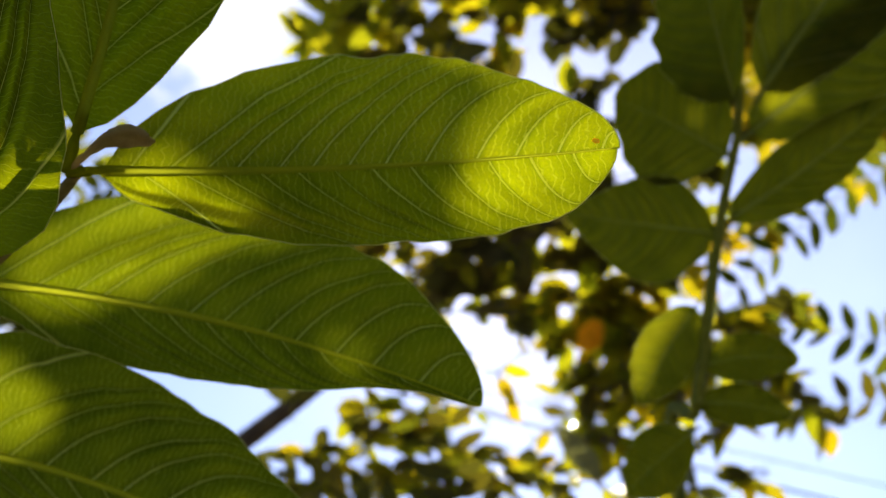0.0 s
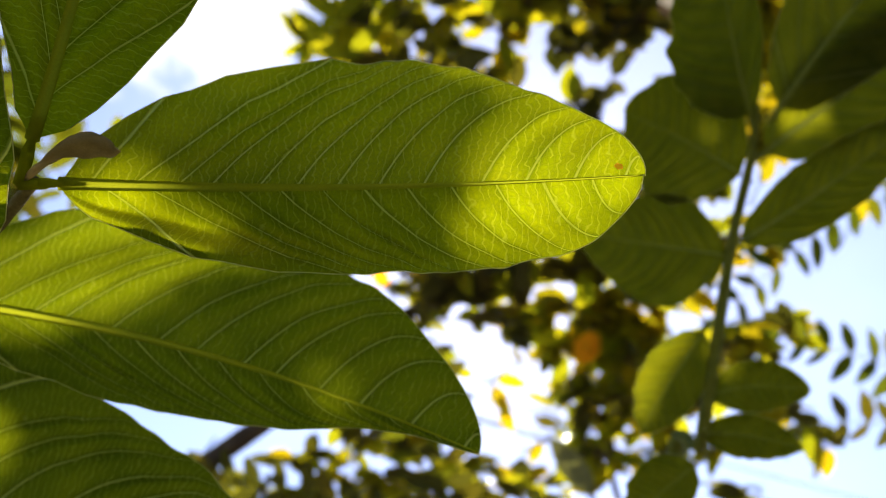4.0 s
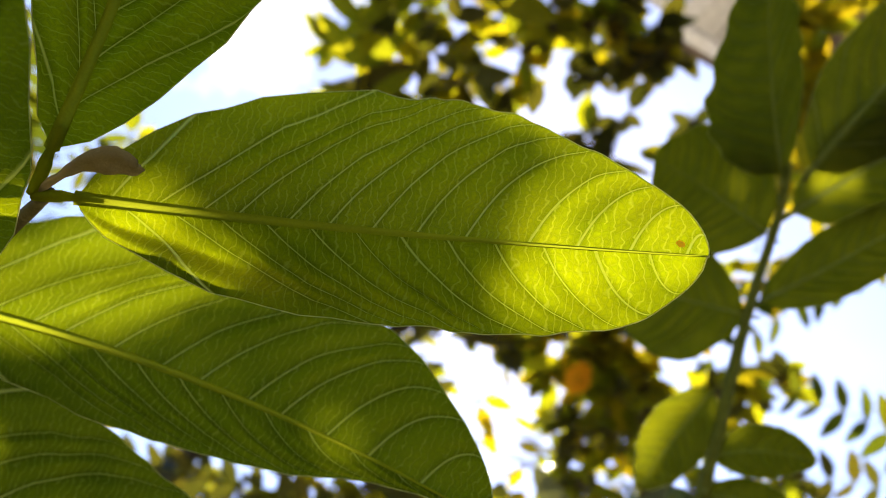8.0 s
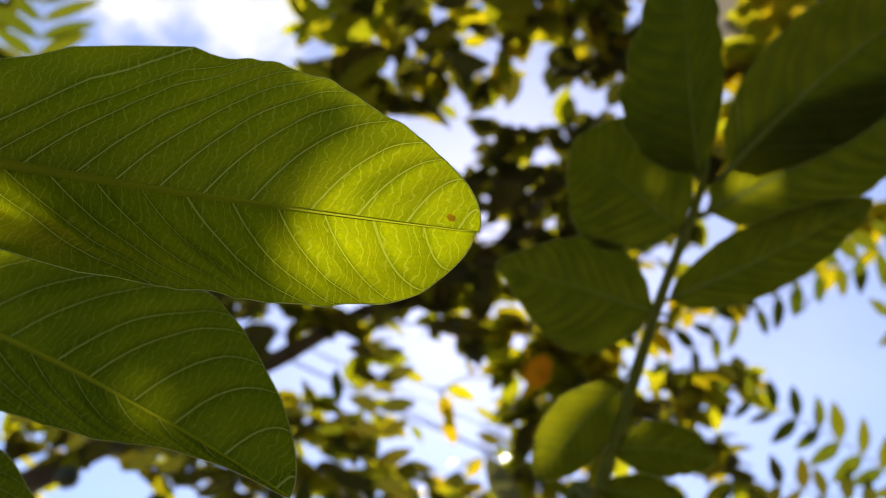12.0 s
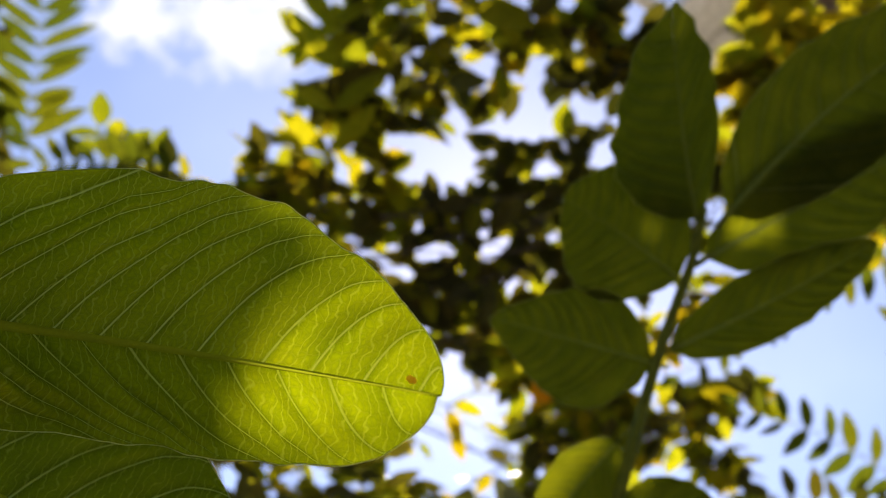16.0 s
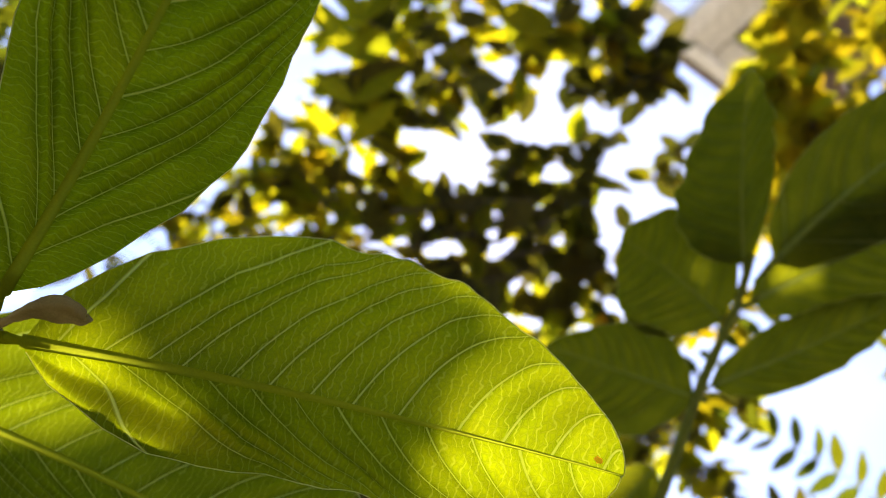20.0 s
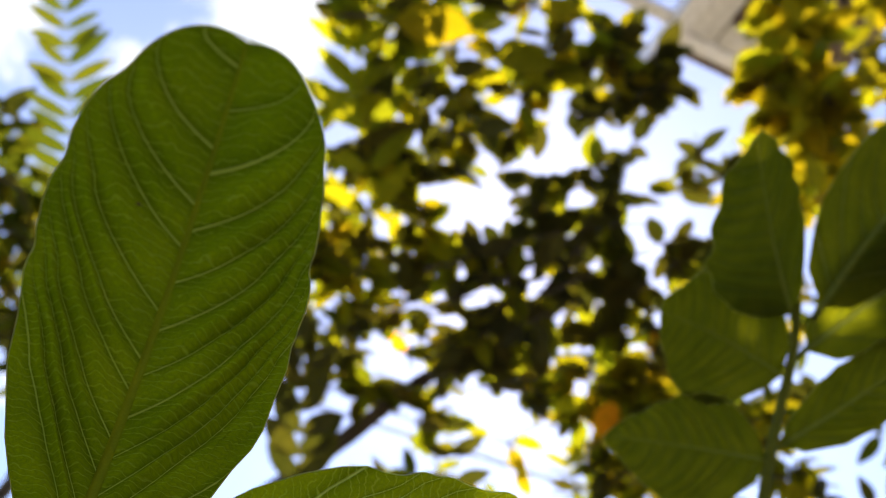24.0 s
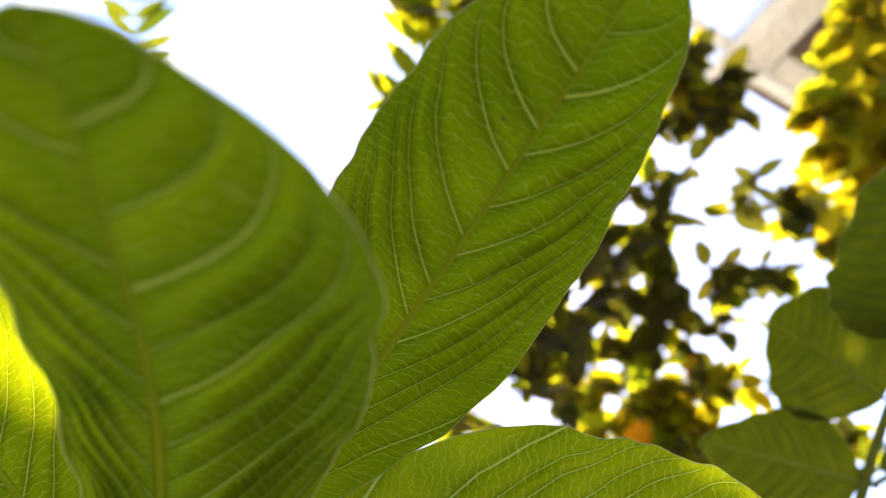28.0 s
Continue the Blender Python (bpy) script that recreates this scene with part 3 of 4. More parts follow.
far_leaf((0.1491, 0.4800, -0.0675), (0.2040, 0.4800, -0.0640), (0.0000, 0.0034, 0.0034), (0.0, -1.0, 0.0), 0.0146, 0.0146, 48)
far_leaf((0.1448, 0.4800, -0.0889), (0.2006, 0.4800, -0.0958), (0.0000, 0.0034, 0.0026), (0.0, -1.0, 0.0), 0.0129, 0.0120, 49)
far_leaf((0.1422, 0.4800, -0.1061), (0.1010, 0.4628, -0.1353), (0.0000, 0.0034, 0.0000), (0.0, -1.0, 0.0), 0.0189, 0.0189, 50)

# ---- trees behind ----
def simple_leaf(name, length, wide, material, blunt=0.8, droop=0.12):
    """A folded, slightly drooping oval leaf that starts at the origin and grows along x."""
    verts, uvs, faces = [], [], []
    n = 7
    for i in range(n):
        u = i / (n - 1)
        w = wide * max(0.02, math.sin(math.pi * u ** 0.85)) ** blunt
        z = -droop * length * u * u
        for s in (-1, -0.5, 0, 0.5, 1):
            verts.append((u * length, s * w, z + abs(s) * w * 0.22))
            uvs.append((u * length, s * w))
    for i in range(n - 1):
        for j in range(4):
            a = i * 5 + j
            faces.append((a, a + 5, a + 6, a + 1))
    return mesh_of(name, verts, faces, material, uvs)


UP = Vector((0, 0, 1))


def leaf_pose(place, way, rnd, size, flat=0.5):
    """Where a leaf sits: it grows along way, its face tipped about the vertical."""
    x = way.normalized()
    n = (UP + flat * Vector((rnd.uniform(-1, 1), rnd.uniform(-1, 1), rnd.uniform(-1, 1)))).normalized()
    y = n.cross(x)
    y = y.normalized() if y.length > 1e-3 else Vector((0, 1, 0))
    z = x.cross(y)
    m = Matrix((x, y, z)).transposed().to_4x4()
    return Matrix.Translation(place) @ m @ Matrix.Diagonal((size, size, size, 1))


# places on the shoots where the sun comes through: slope place and radius
FLECKS = [(0.018, 0.190, 0.020, .007), (0.023, 0.188, 0.020, .015), (0.030, 0.188, 0.025, .011), (-0.042, 0.200, 0.039, .0), (-0.073, 0.206, 0.012, .007), (-0.058, 0.206, 0.008, .005),
          (-0.117, 0.250, -0.006, .012), (-0.090, 0.250, 0.003, .013), (-0.028, 0.235, -0.034, .003), (-0.140, 0.270, -0.055, .008), (-0.065, 0.265, -0.085, .002), (-0.145, 0.200, 0.059, .009),
          (0.203, 0.480, 0.092, .009), (0.146, 0.480, 0.074, .0), (0.116, 0.480, -0.050, .003), (-0.065, 0.183, 0.079, .0),
          (0.034, 0.049, 0.019, .007), (0.033, 0.055, 0.043, .007), (-0.008, 0.032, 0.056, .007), (-0.010, 0.038, 0.096, .007)]


# open sky between the crowns, two metres out along the slope: x, z and radius
OPEN_SKY = [(0.065, 0.322, 0.042), (0.068, 0.256, 0.033), (0.063, 0.383, 0.028), (0.206, 0.462, 0.042), (0.230, 0.544, 0.033), (0.084, 0.694, 0.030), (0.132, 0.669, 0.024), (0.498, 0.514, 0.046), (0.473, 0.446, 0.046), (0.551, 0.496, 0.039), (0.397, 0.349, 0.039), (0.449, 0.378, 0.037), (0.484, 0.312, 0.033), (0.505, 0.267, 0.026), (0.574, 0.410, 0.022), (0.413, 0.243, 0.033), (0.435, 0.184, 0.037), (0.632, 0.452, 0.026), (-0.017, 0.032, 0.046), (0.015, 0.080, 0.028), (-0.048, -0.002, 0.028), (0.077, 0.023, 0.024)]
OPEN_SKY += [(0.060, -0.222, 0.043), (0.115, -0.272, 0.057), (0.132, -0.199, 0.037), (0.058, -0.169, 0.028), (-0.323, -0.252, 0.048), (-0.273, -0.184, 0.028), (-0.117, -0.111, 0.028), (-0.088, -0.156, 0.024), (0.248, 0.044, 0.037), (0.212, -0.044, 0.037), (0.315, 0.027, 0.034), (0.363, -0.024, 0.034), (0.285, -0.054, 0.028), (0.302, -0.158, 0.033), (-0.275, 0.430, 0.042), (-0.328, 0.414, 0.033), (-0.305, 0.496, 0.028), (-0.267, 0.269, 0.039), (-0.187, 0.279, 0.033), (-0.184, 0.205, 0.030), (-0.061, 0.297, 0.028), (-0.019, 0.245, 0.030), (-0.113, 0.409, 0.026), (-0.263, 0.620, 0.033), (0.278, 0.695, 0.026), (-0.169, 0.475, 0.024), (-0.110, 0.504, 0.022), (0.148, -0.099, 0.024), (-0.234, 0.730, 0.022), (-0.352, 0.644, 0.033)]


def clear_of_sky(p):
    """Whether a leaf round p stays out of the open places in the crowns."""
    k = 2.0 / p.y
    return all(math.hypot(p.x * k - x, p.z * k - z) > r for x, z, r in OPEN_SKY)


def clear_of_flecks(p, way, length, half):
    """Whether a leaf from p along way leaves every sun fleck its line to the sun."""
    sx, sz = SUN_SLOPE[0] / SUN_SLOPE[1], SUN_SLOPE[2] / SUN_SLOPE[1]
    for gx, gy, gz, r in FLECKS:
        for step in range(7):
            c = p + way * length * step / 6
            h = half * math.sin(math.pi * max(0.1, min(0.95, step / 6)))
            if math.hypot(c.x - sx * (c.y - gy) - gx, c.z - sz * (c.y - gy) - gz) < r + h:
                return False
    return True


FLAT = SLOPE.inverted()


def leafy(ob, clumps, kinds, seed, per_twig=9, twigs=6, gap=0.012, size=(0.85, 1.4), limb_from=None, flat=0.6, limit=300):
    """Twigs that spread from the middle of each clump, leaves along them on both sides. kinds: (mesh, share)."""
    rnd = random.Random(seed)
    inv = ob.matrix_world.inverted()
    count, rest = 0, {}
    for cx, cy, cz, rad in clumps:
        c = at(cx, cy, cz)
        for t in range(twigs):
            way = Vector((rnd.gauss(0, 1), rnd.gauss(0, 1), rnd.gauss(0, 0.7))).normalized()
            length = rad * rnd.uniform(0.7, 1.4)
            bow = Vector((rnd.uniform(-1, 1), rnd.uniform(-1, 1), -0.6)) * length * 0.25
            line = [c, c + way * length * 0.5 + bow * 0.5, c + way * length + bow]
            v, f = tube(bend(line, 3), [0.004, 0.0035, 0.003, 0.0025, 0.002, 0.0015, 0.001], 5)
            part("twig", mesh_of("twig", [inv @ p for p in v], f, BARK), ob)
            for k in range(per_twig):
                u = (k + 0.6) / per_twig
                p = line[0] * (1 - u) ** 2 + 2 * u * (1 - u) * (2 * line[1] - 0.5 * line[0] - 0.5 * line[2]) + line[2] * u * u
                out = way.cross(UP)
                out = (out.normalized() if out.length > 0.05 else Vector((1, 0, 0))) * (1 if k % 2 else -1)
                grow = (out + way * rnd.uniform(0.3, 1.0) + Vector((0, 0, rnd.uniform(-0.6, 0.3))) + 0.35 * Vector((rnd.uniform(-1, 1), rnd.uniform(-1, 1), rnd.uniform(-1, 1))))
                me = rnd.choices([q[0] for q in kinds], [q[1] for q in kinds])[0]
                z = rnd.uniform(*size)
                heart = FLAT @ (p + grow.normalized() * 0.045 * z)
                if not clear_of_sky(heart) or not clear_of_flecks(FLAT @ p, (FLAT.to_3x3() @ grow).normalized(), 0.085 * z, 0.022 * z):
                    continue
                m = inv @ leaf_pose(p, grow, rnd, z, flat)
                if count < limit:
                    leaf = part("leaf", me, ob)
                    leaf.matrix_basis = m
                    count += 1
                else:
                    rest.setdefault(me.name, (me, []))[1].append(m)
    for me, places in rest.values():
        n = len(me.vertices)
        co = np.array([v.co[:] for v in me.vertices])
        uv = np.zeros((n, 2))
        for lp, d in zip(me.loops, me.uv_layers[0].data):
            uv[lp.vertex_index] = d.uv
        base_faces = [tuple(p.vertices) for p in me.polygons]
        verts, faces, uvs = [], [], []
        for k, m in enumerate(places):
            a = np.array(m)
            verts.extend((co @ a[:3, :3].T + a[:3, 3]).tolist())
            faces.extend(tuple(i + n * k for i in fc) for fc in base_faces)
            uvs.extend(uv.tolist())
        tagged(part("foliage", mesh_of("foliage", verts, faces, me.materials[0], uvs), ob), kind="stuff")


def frond(ob, base, tip, bow, pairs, me, seed, spread=55, size=(0.8, 1.1)):
    """A feather leaf: a bent stalk with leaflets in pairs."""
    rnd = random.Random(seed)
    inv = ob.matrix_world.inverted()
    b, t = at(*base), at(*tip)
    mid = (b + t) / 2 + turned(*bow)
    line = bend([b, mid, t], 6)
    v, f = tube(line, [0.0022 - 0.0013 * i / 12 for i in range(13)], 5)
    stalk = part("leaf_stalk", mesh_of("leaf_stalk", [inv @ p for p in v], f, GREEN_LEAF), ob)
    see = turned(0, -1, 0)
    for k in range(pairs * 2 + 1):
        u = 0.12 + 0.88 * (k // 2) / pairs if k < pairs * 2 else 1.0
        q = u * 12
        i = min(11, int(q))
        p = line[i].lerp(line[i + 1], q - i)
        d = (line[i + 1] - line[i]).normalized()
        side = see.cross(d).normalized() * (1 if k % 2 else -1)
        a = radians(spread + rnd.uniform(-12, 12)) if k < pairs * 2 else 0
        grow = d * math.cos(a) + side * math.sin(a) + see * rnd.uniform(-0.35, 0.35)
        x = grow.normalized()
        n = (see + 0.35 * Vector((rnd.uniform(-1, 1), rnd.uniform(-1, 1), rnd.uniform(-1, 1)))).normalized()
        y = n.cross(x).normalized()
        m = Matrix((x, y, x.cross(y))).transposed().to_4x4()
        lf = part("leaflet", me, ob)
        z = rnd.uniform(*size) * (1 - 0.3 * u)
        lf.matrix_basis = inv @ Matrix.Translation(p) @ m @ Matrix.Diagonal((z, z, z, 1))


OVAL_DARK = simple_leaf("oval_dark", 0.085, 0.022, DARK_LEAF)
OVAL_GREEN = simple_leaf("oval_green", 0.085, 0.021, GREEN_LEAF)
OVAL_YELLOW = simple_leaf("oval_yellow", 0.08, 0.021, YELLOW_LEAF)
OVAL_ORANGE = simple_leaf("oval_orange", 0.09, 0.03, ORANGE_LEAF, 0.7)
OVAL_GREY = simple_leaf("oval_grey", 0.16, 0.03, GREY_LEAF, 0.6)
LEAFLET = simple_leaf("leaflet", 0.092, 0.018, FROND_LEAF, 0.8)
LEAFLET_DARK = simple_leaf("leaflet_dark", 0.092, 0.02, DARK_LEAF, 0.8)
LEAFLET_YELLOW = simple_leaf("leaflet_yellow", 0.07, 0.015, YELLOW_LEAF, 0.9)

# the shade tree with the dark branch
tree = thing("shade_tree", (-1.75, 1.9, 0), "dark-leaved garden tree with a leaning branch against the sky", "tree")
limb("trunk", [(-1.75, 1.9, -0.05), (-1.7, 1.95, 1.0), (-1.5, 2.0, 1.8), at(-0.696, 2.100, -0.628)], 0.08, 0.03, BARK, tree, 6, 10, "", 0.06, 2)
limb("branch", [at(-0.696, 2.100, -0.628), at(-0.355, 2.120, -0.376), at(-0.095, 2.150, -0.166), at(0.179, 2.200, 0.024), at(0.381, 2.250, 0.308)], 0.03, 0.008, BARK, tree, 5, 8, "", 0.08, 3)
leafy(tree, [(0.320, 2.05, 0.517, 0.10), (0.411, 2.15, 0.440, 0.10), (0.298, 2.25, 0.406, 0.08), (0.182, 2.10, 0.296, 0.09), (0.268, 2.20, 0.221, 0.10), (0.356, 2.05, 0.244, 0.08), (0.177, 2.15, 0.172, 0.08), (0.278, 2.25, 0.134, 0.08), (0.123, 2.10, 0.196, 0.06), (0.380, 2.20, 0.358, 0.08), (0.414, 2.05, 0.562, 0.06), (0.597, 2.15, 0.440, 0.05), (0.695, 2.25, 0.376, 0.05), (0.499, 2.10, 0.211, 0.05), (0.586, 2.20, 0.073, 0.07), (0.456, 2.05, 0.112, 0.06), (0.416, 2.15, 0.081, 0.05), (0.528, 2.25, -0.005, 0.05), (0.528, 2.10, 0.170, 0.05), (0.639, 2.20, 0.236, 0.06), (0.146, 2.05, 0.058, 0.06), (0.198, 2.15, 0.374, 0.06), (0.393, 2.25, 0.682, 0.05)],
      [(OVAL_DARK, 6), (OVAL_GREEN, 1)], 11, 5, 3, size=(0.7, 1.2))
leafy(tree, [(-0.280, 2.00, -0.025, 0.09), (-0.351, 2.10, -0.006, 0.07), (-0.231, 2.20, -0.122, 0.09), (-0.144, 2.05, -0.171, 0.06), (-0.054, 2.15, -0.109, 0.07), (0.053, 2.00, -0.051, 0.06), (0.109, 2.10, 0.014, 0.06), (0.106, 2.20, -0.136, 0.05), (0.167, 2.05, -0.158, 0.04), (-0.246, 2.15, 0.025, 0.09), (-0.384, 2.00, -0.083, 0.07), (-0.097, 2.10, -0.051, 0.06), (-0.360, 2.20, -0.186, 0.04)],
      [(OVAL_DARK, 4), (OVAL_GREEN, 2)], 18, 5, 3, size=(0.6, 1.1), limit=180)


def shade_leaves(ob, cover, step, share, area, kinds, seed, depth, twig_n=9):
    """Leaves near the line to the sun, thick enough to shade the shoots, with the open places through which the sun flecks fall.
    cover: x0, x1, z0, z1 and depth of what is shaded."""
    rnd = random.Random(seed)
    inv = ob.matrix_world.inverted()
    x0, x1, z0, z1 = area
    sx, sz = SUN_SLOPE[0] / SUN_SLOPE[1], SUN_SLOPE[2] / SUN_SLOPE[1]
    stems = []
    for k in range(twig_n):
        a = Vector((x0 - 0.05, depth + rnd.uniform(-0.1, 0.1), z0 + (z1 - z0) * (k + 0.5) / twig_n + rnd.uniform(-0.03, 0.03) - 0.06))
        b = Vector((x1 + 0.04, depth + rnd.uniform(-0.1, 0.1), a.z + rnd.uniform(0.03, 0.16)))
        line = bend([a, (a + b) / 2 + Vector((0, 0, rnd.uniform(-0.04, 0.04))), b], 8)
        stems.append(line)
        v, f = tube([at(*p) for p in line], [0.003 - 0.0018 * i / 16 for i in range(17)], 5)
        part("twig", mesh_of("twig", [inv @ p for p in v], f, BARK), ob)
    gx, gz = np.meshgrid(np.arange(cover[0], cover[1], step), np.arange(cover[2], cover[3], step))
    gx, gz = gx.ravel(), gz.ravel()
    need = np.ones(len(gx), bool)
    for fx, fy, fz, r in FLECKS:
        need &= np.hypot(gx + sx * (fy - cover[4]) - fx, gz + sz * (fy - cover[4]) - fz) > r + 0.004
    total, tries = need.sum(), 0
    while need.sum() > (1 - share) * total and tries < 12000:
        tries += 1
        line = rnd.choice(stems)
        q = rnd.uniform(0, 15.99)
        p = line[int(q)].lerp(line[int(q) + 1], q % 1)
        ang = rnd.uniform(0, 2 * math.pi)
        way = Vector((math.cos(ang), rnd.uniform(-0.35, 0.35), math.sin(ang))).normalized()
        size = rnd.uniform(0.8, 1.25) if tries < 1500 else rnd.uniform(0.45, 0.9)
        if not clear_of_flecks(p, way, 0.085 * size, 0.022 * size):
            continue
        hit = np.zeros(len(gx), bool)
        for k in range(1, 6):
            c = p + way * 0.085 * size * k / 6
            half = 0.0165 * size * math.sin(math.pi * k / 6)
            hit |= np.hypot(c.x - sx * (c.y - cover[4]) - gx, c.z - sz * (c.y - cover[4]) - gz) < half
        if (hit & need).sum() < (3 if tries < 5000 else 1):
            continue
        need &= ~hit
        me = rnd.choices([k[0] for k in kinds], [k[1] for k in kinds])[0]
        x = turned(*way)
        n = (turned(0, -1, 0) + 0.4 * Vector((rnd.uniform(-1, 1), rnd.uniform(-1, 1), rnd.uniform(-1, 1)))).normalized()
        y = n.cross(x).normalized()
        m = Matrix((x, y, x.cross(y))).transposed().to_4x4()
        leaf = part("leaf", me, ob)
        leaf.matrix_basis = inv @ Matrix.Translation(at(*p)) @ m @ Matrix.Diagonal((size, size, size, 1))


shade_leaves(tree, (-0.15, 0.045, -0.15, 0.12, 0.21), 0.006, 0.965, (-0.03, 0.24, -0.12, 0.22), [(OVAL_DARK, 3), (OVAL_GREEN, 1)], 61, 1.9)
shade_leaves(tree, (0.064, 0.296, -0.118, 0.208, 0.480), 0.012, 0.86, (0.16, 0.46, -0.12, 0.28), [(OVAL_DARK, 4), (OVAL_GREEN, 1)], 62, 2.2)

leafy(tree, [(-0.178, 1.90, 0.557, 0.08), (-0.232, 2.00, 0.676, 0.07), (-0.127, 2.10, 0.638, 0.07), (-0.037, 1.95, 0.523, 0.07), (0.033, 2.05, 0.485, 0.06), (0.123, 1.90, 0.505, 0.06), (0.175, 2.00, 0.582, 0.05), (0.250, 2.10, 0.752, 0.07), (0.299, 1.95, 0.615, 0.06), (0.069, 2.05, 0.632, 0.07), (0.176, 1.90, 0.616, 0.05), (-0.017, 2.00, 0.684, 0.07), (-0.251, 2.10, 0.251, 0.05), (-0.160, 1.95, 0.347, 0.05), (-0.085, 2.05, 0.363, 0.05), (-0.276, 1.90, 0.183, 0.05), (-0.010, 2.00, 0.346, 0.04), (0.105, 2.10, 0.477, 0.04), (-0.059, 1.95, 0.443, 0.05), (-0.143, 2.05, 0.750, 0.06), (0.007, 1.90, 0.719, 0.05), (0.155, 2.00, 0.758, 0.06), (0.363, 2.10, 0.728, 0.06)],
      [(OVAL_GREEN, 5), (OVAL_YELLOW, 3), (OVAL_DARK, 3)], 12, 5, 3, size=(0.65, 1.25), limit=300)
leafy(tree, [(-0.234, 1.90, 0.108, 0.08), (-0.167, 2.00, 0.112, 0.07), (-0.106, 2.10, 0.158, 0.07), (-0.304, 1.95, 0.080, 0.07), (-0.074, 2.05, 0.103, 0.06), (-0.117, 1.90, 0.038, 0.06), (0.018, 2.00, 0.173, 0.05), (0.063, 2.10, 0.123, 0.05), (-0.036, 1.95, 0.182, 0.05), (-0.223, 2.05, 0.358, 0.04), (-0.171, 1.90, 0.391, 0.04), (-0.271, 2.00, 0.349, 0.04), (0.097, 2.10, -0.029, 0.05), (-0.067, 1.95, 0.012, 0.04), (0.014, 2.05, -0.043, 0.05), (-0.100, 1.90, 0.215, 0.04)],
      [(OVAL_GREEN, 5), (OVAL_YELLOW, 2), (OVAL_DARK, 2)], 16, 5, 3, size=(0.6, 1.1), limit=220)
leafy(tree, [(-0.662, 2.00, -0.529, 0.07), (-0.767, 2.10, -0.625, 0.07), (-0.832, 2.20, -0.749, 0.07), (-0.546, 2.05, -0.601, 0.07), (-0.448, 2.15, -0.623, 0.07), (-0.298, 2.00, -0.557, 0.06), (-0.467, 2.10, -0.670, 0.07), (-0.238, 2.20, -0.643, 0.06), (-0.121, 2.05, -0.539, 0.06), (-0.063, 2.15, -0.454, 0.07), (-0.009, 2.00, -0.532, 0.06), (-0.129, 2.10, -0.455, 0.05), (0.068, 2.20, -0.545, 0.05), (-0.859, 2.05, -0.521, 0.05), (-0.185, 2.15, -0.418, 0.04), (-0.064, 2.00, -0.233, 0.03), (-0.221, 2.10, -0.189, 0.05), (-0.168, 2.20, -0.232, 0.04)],
      [(OVAL_GREEN, 5), (OVAL_YELLOW, 2), (OVAL_DARK, 3)], 17, 5, 3, size=(0.75, 1.3), limit=220)
leafy(tree, [(-0.224, 1.80, 0.665, 0.05), (-0.182, 1.90, 0.635, 0.05), (-0.253, 2.00, 0.553, 0.04), (-0.159, 1.85, 0.496, 0.05), (-0.217, 1.95, 0.463, 0.04)], [(OVAL_GREEN, 3), (OVAL_DARK, 2)], 20, 5, 3, size=(0.8, 1.3))
leafy(tree, [(-0.289, 1.90, 0.387, 0.05), (-0.217, 2.00, 0.384, 0.05), (-0.315, 2.10, 0.281, 0.05), (-0.211, 1.95, 0.256, 0.04), (-0.381, 2.05, 0.230, 0.05), (-0.355, 1.90, 0.113, 0.05), (-0.296, 2.00, 0.134, 0.05), (-0.223, 2.10, 0.130, 0.05), (-0.439, 1.95, 0.098, 0.04), (-0.496, 2.05, 0.008, 0.05), (-0.554, 1.90, -0.023, 0.04), (-0.141, 2.00, 0.170, 0.05), (-0.154, 2.10, 0.074, 0.05), (-0.110, 1.95, 0.280, 0.04), (-0.256, 2.05, 0.049, 0.05), (-0.372, 1.90, 0.019, 0.04), (-0.286, 2.00, 0.505, 0.04)],
      [(OVAL_GREEN, 4), (OVAL_DARK, 4), (OVAL_YELLOW, 1)], 28, 5, 3, size=(0.6, 1.1), limit=200)
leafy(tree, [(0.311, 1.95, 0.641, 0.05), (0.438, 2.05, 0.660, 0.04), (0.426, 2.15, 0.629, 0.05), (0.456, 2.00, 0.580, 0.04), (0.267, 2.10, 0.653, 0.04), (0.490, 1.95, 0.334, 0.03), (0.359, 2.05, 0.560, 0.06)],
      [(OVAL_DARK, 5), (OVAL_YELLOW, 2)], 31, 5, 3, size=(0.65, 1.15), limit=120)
leafy(tree, [(-0.973, 2.100, -0.625, .14), (-0.694, 2.100, -0.168, .14), (-0.816, 2.100, -0.034, .1), (-0.713, 2.000, 0.164, .08), (-0.518, 1.900, 0.135, .1)],
      [(OVAL_GREEN, 3), (OVAL_DARK, 2)], 19, 5, 3, size=(0.8, 1.3), limit=100)

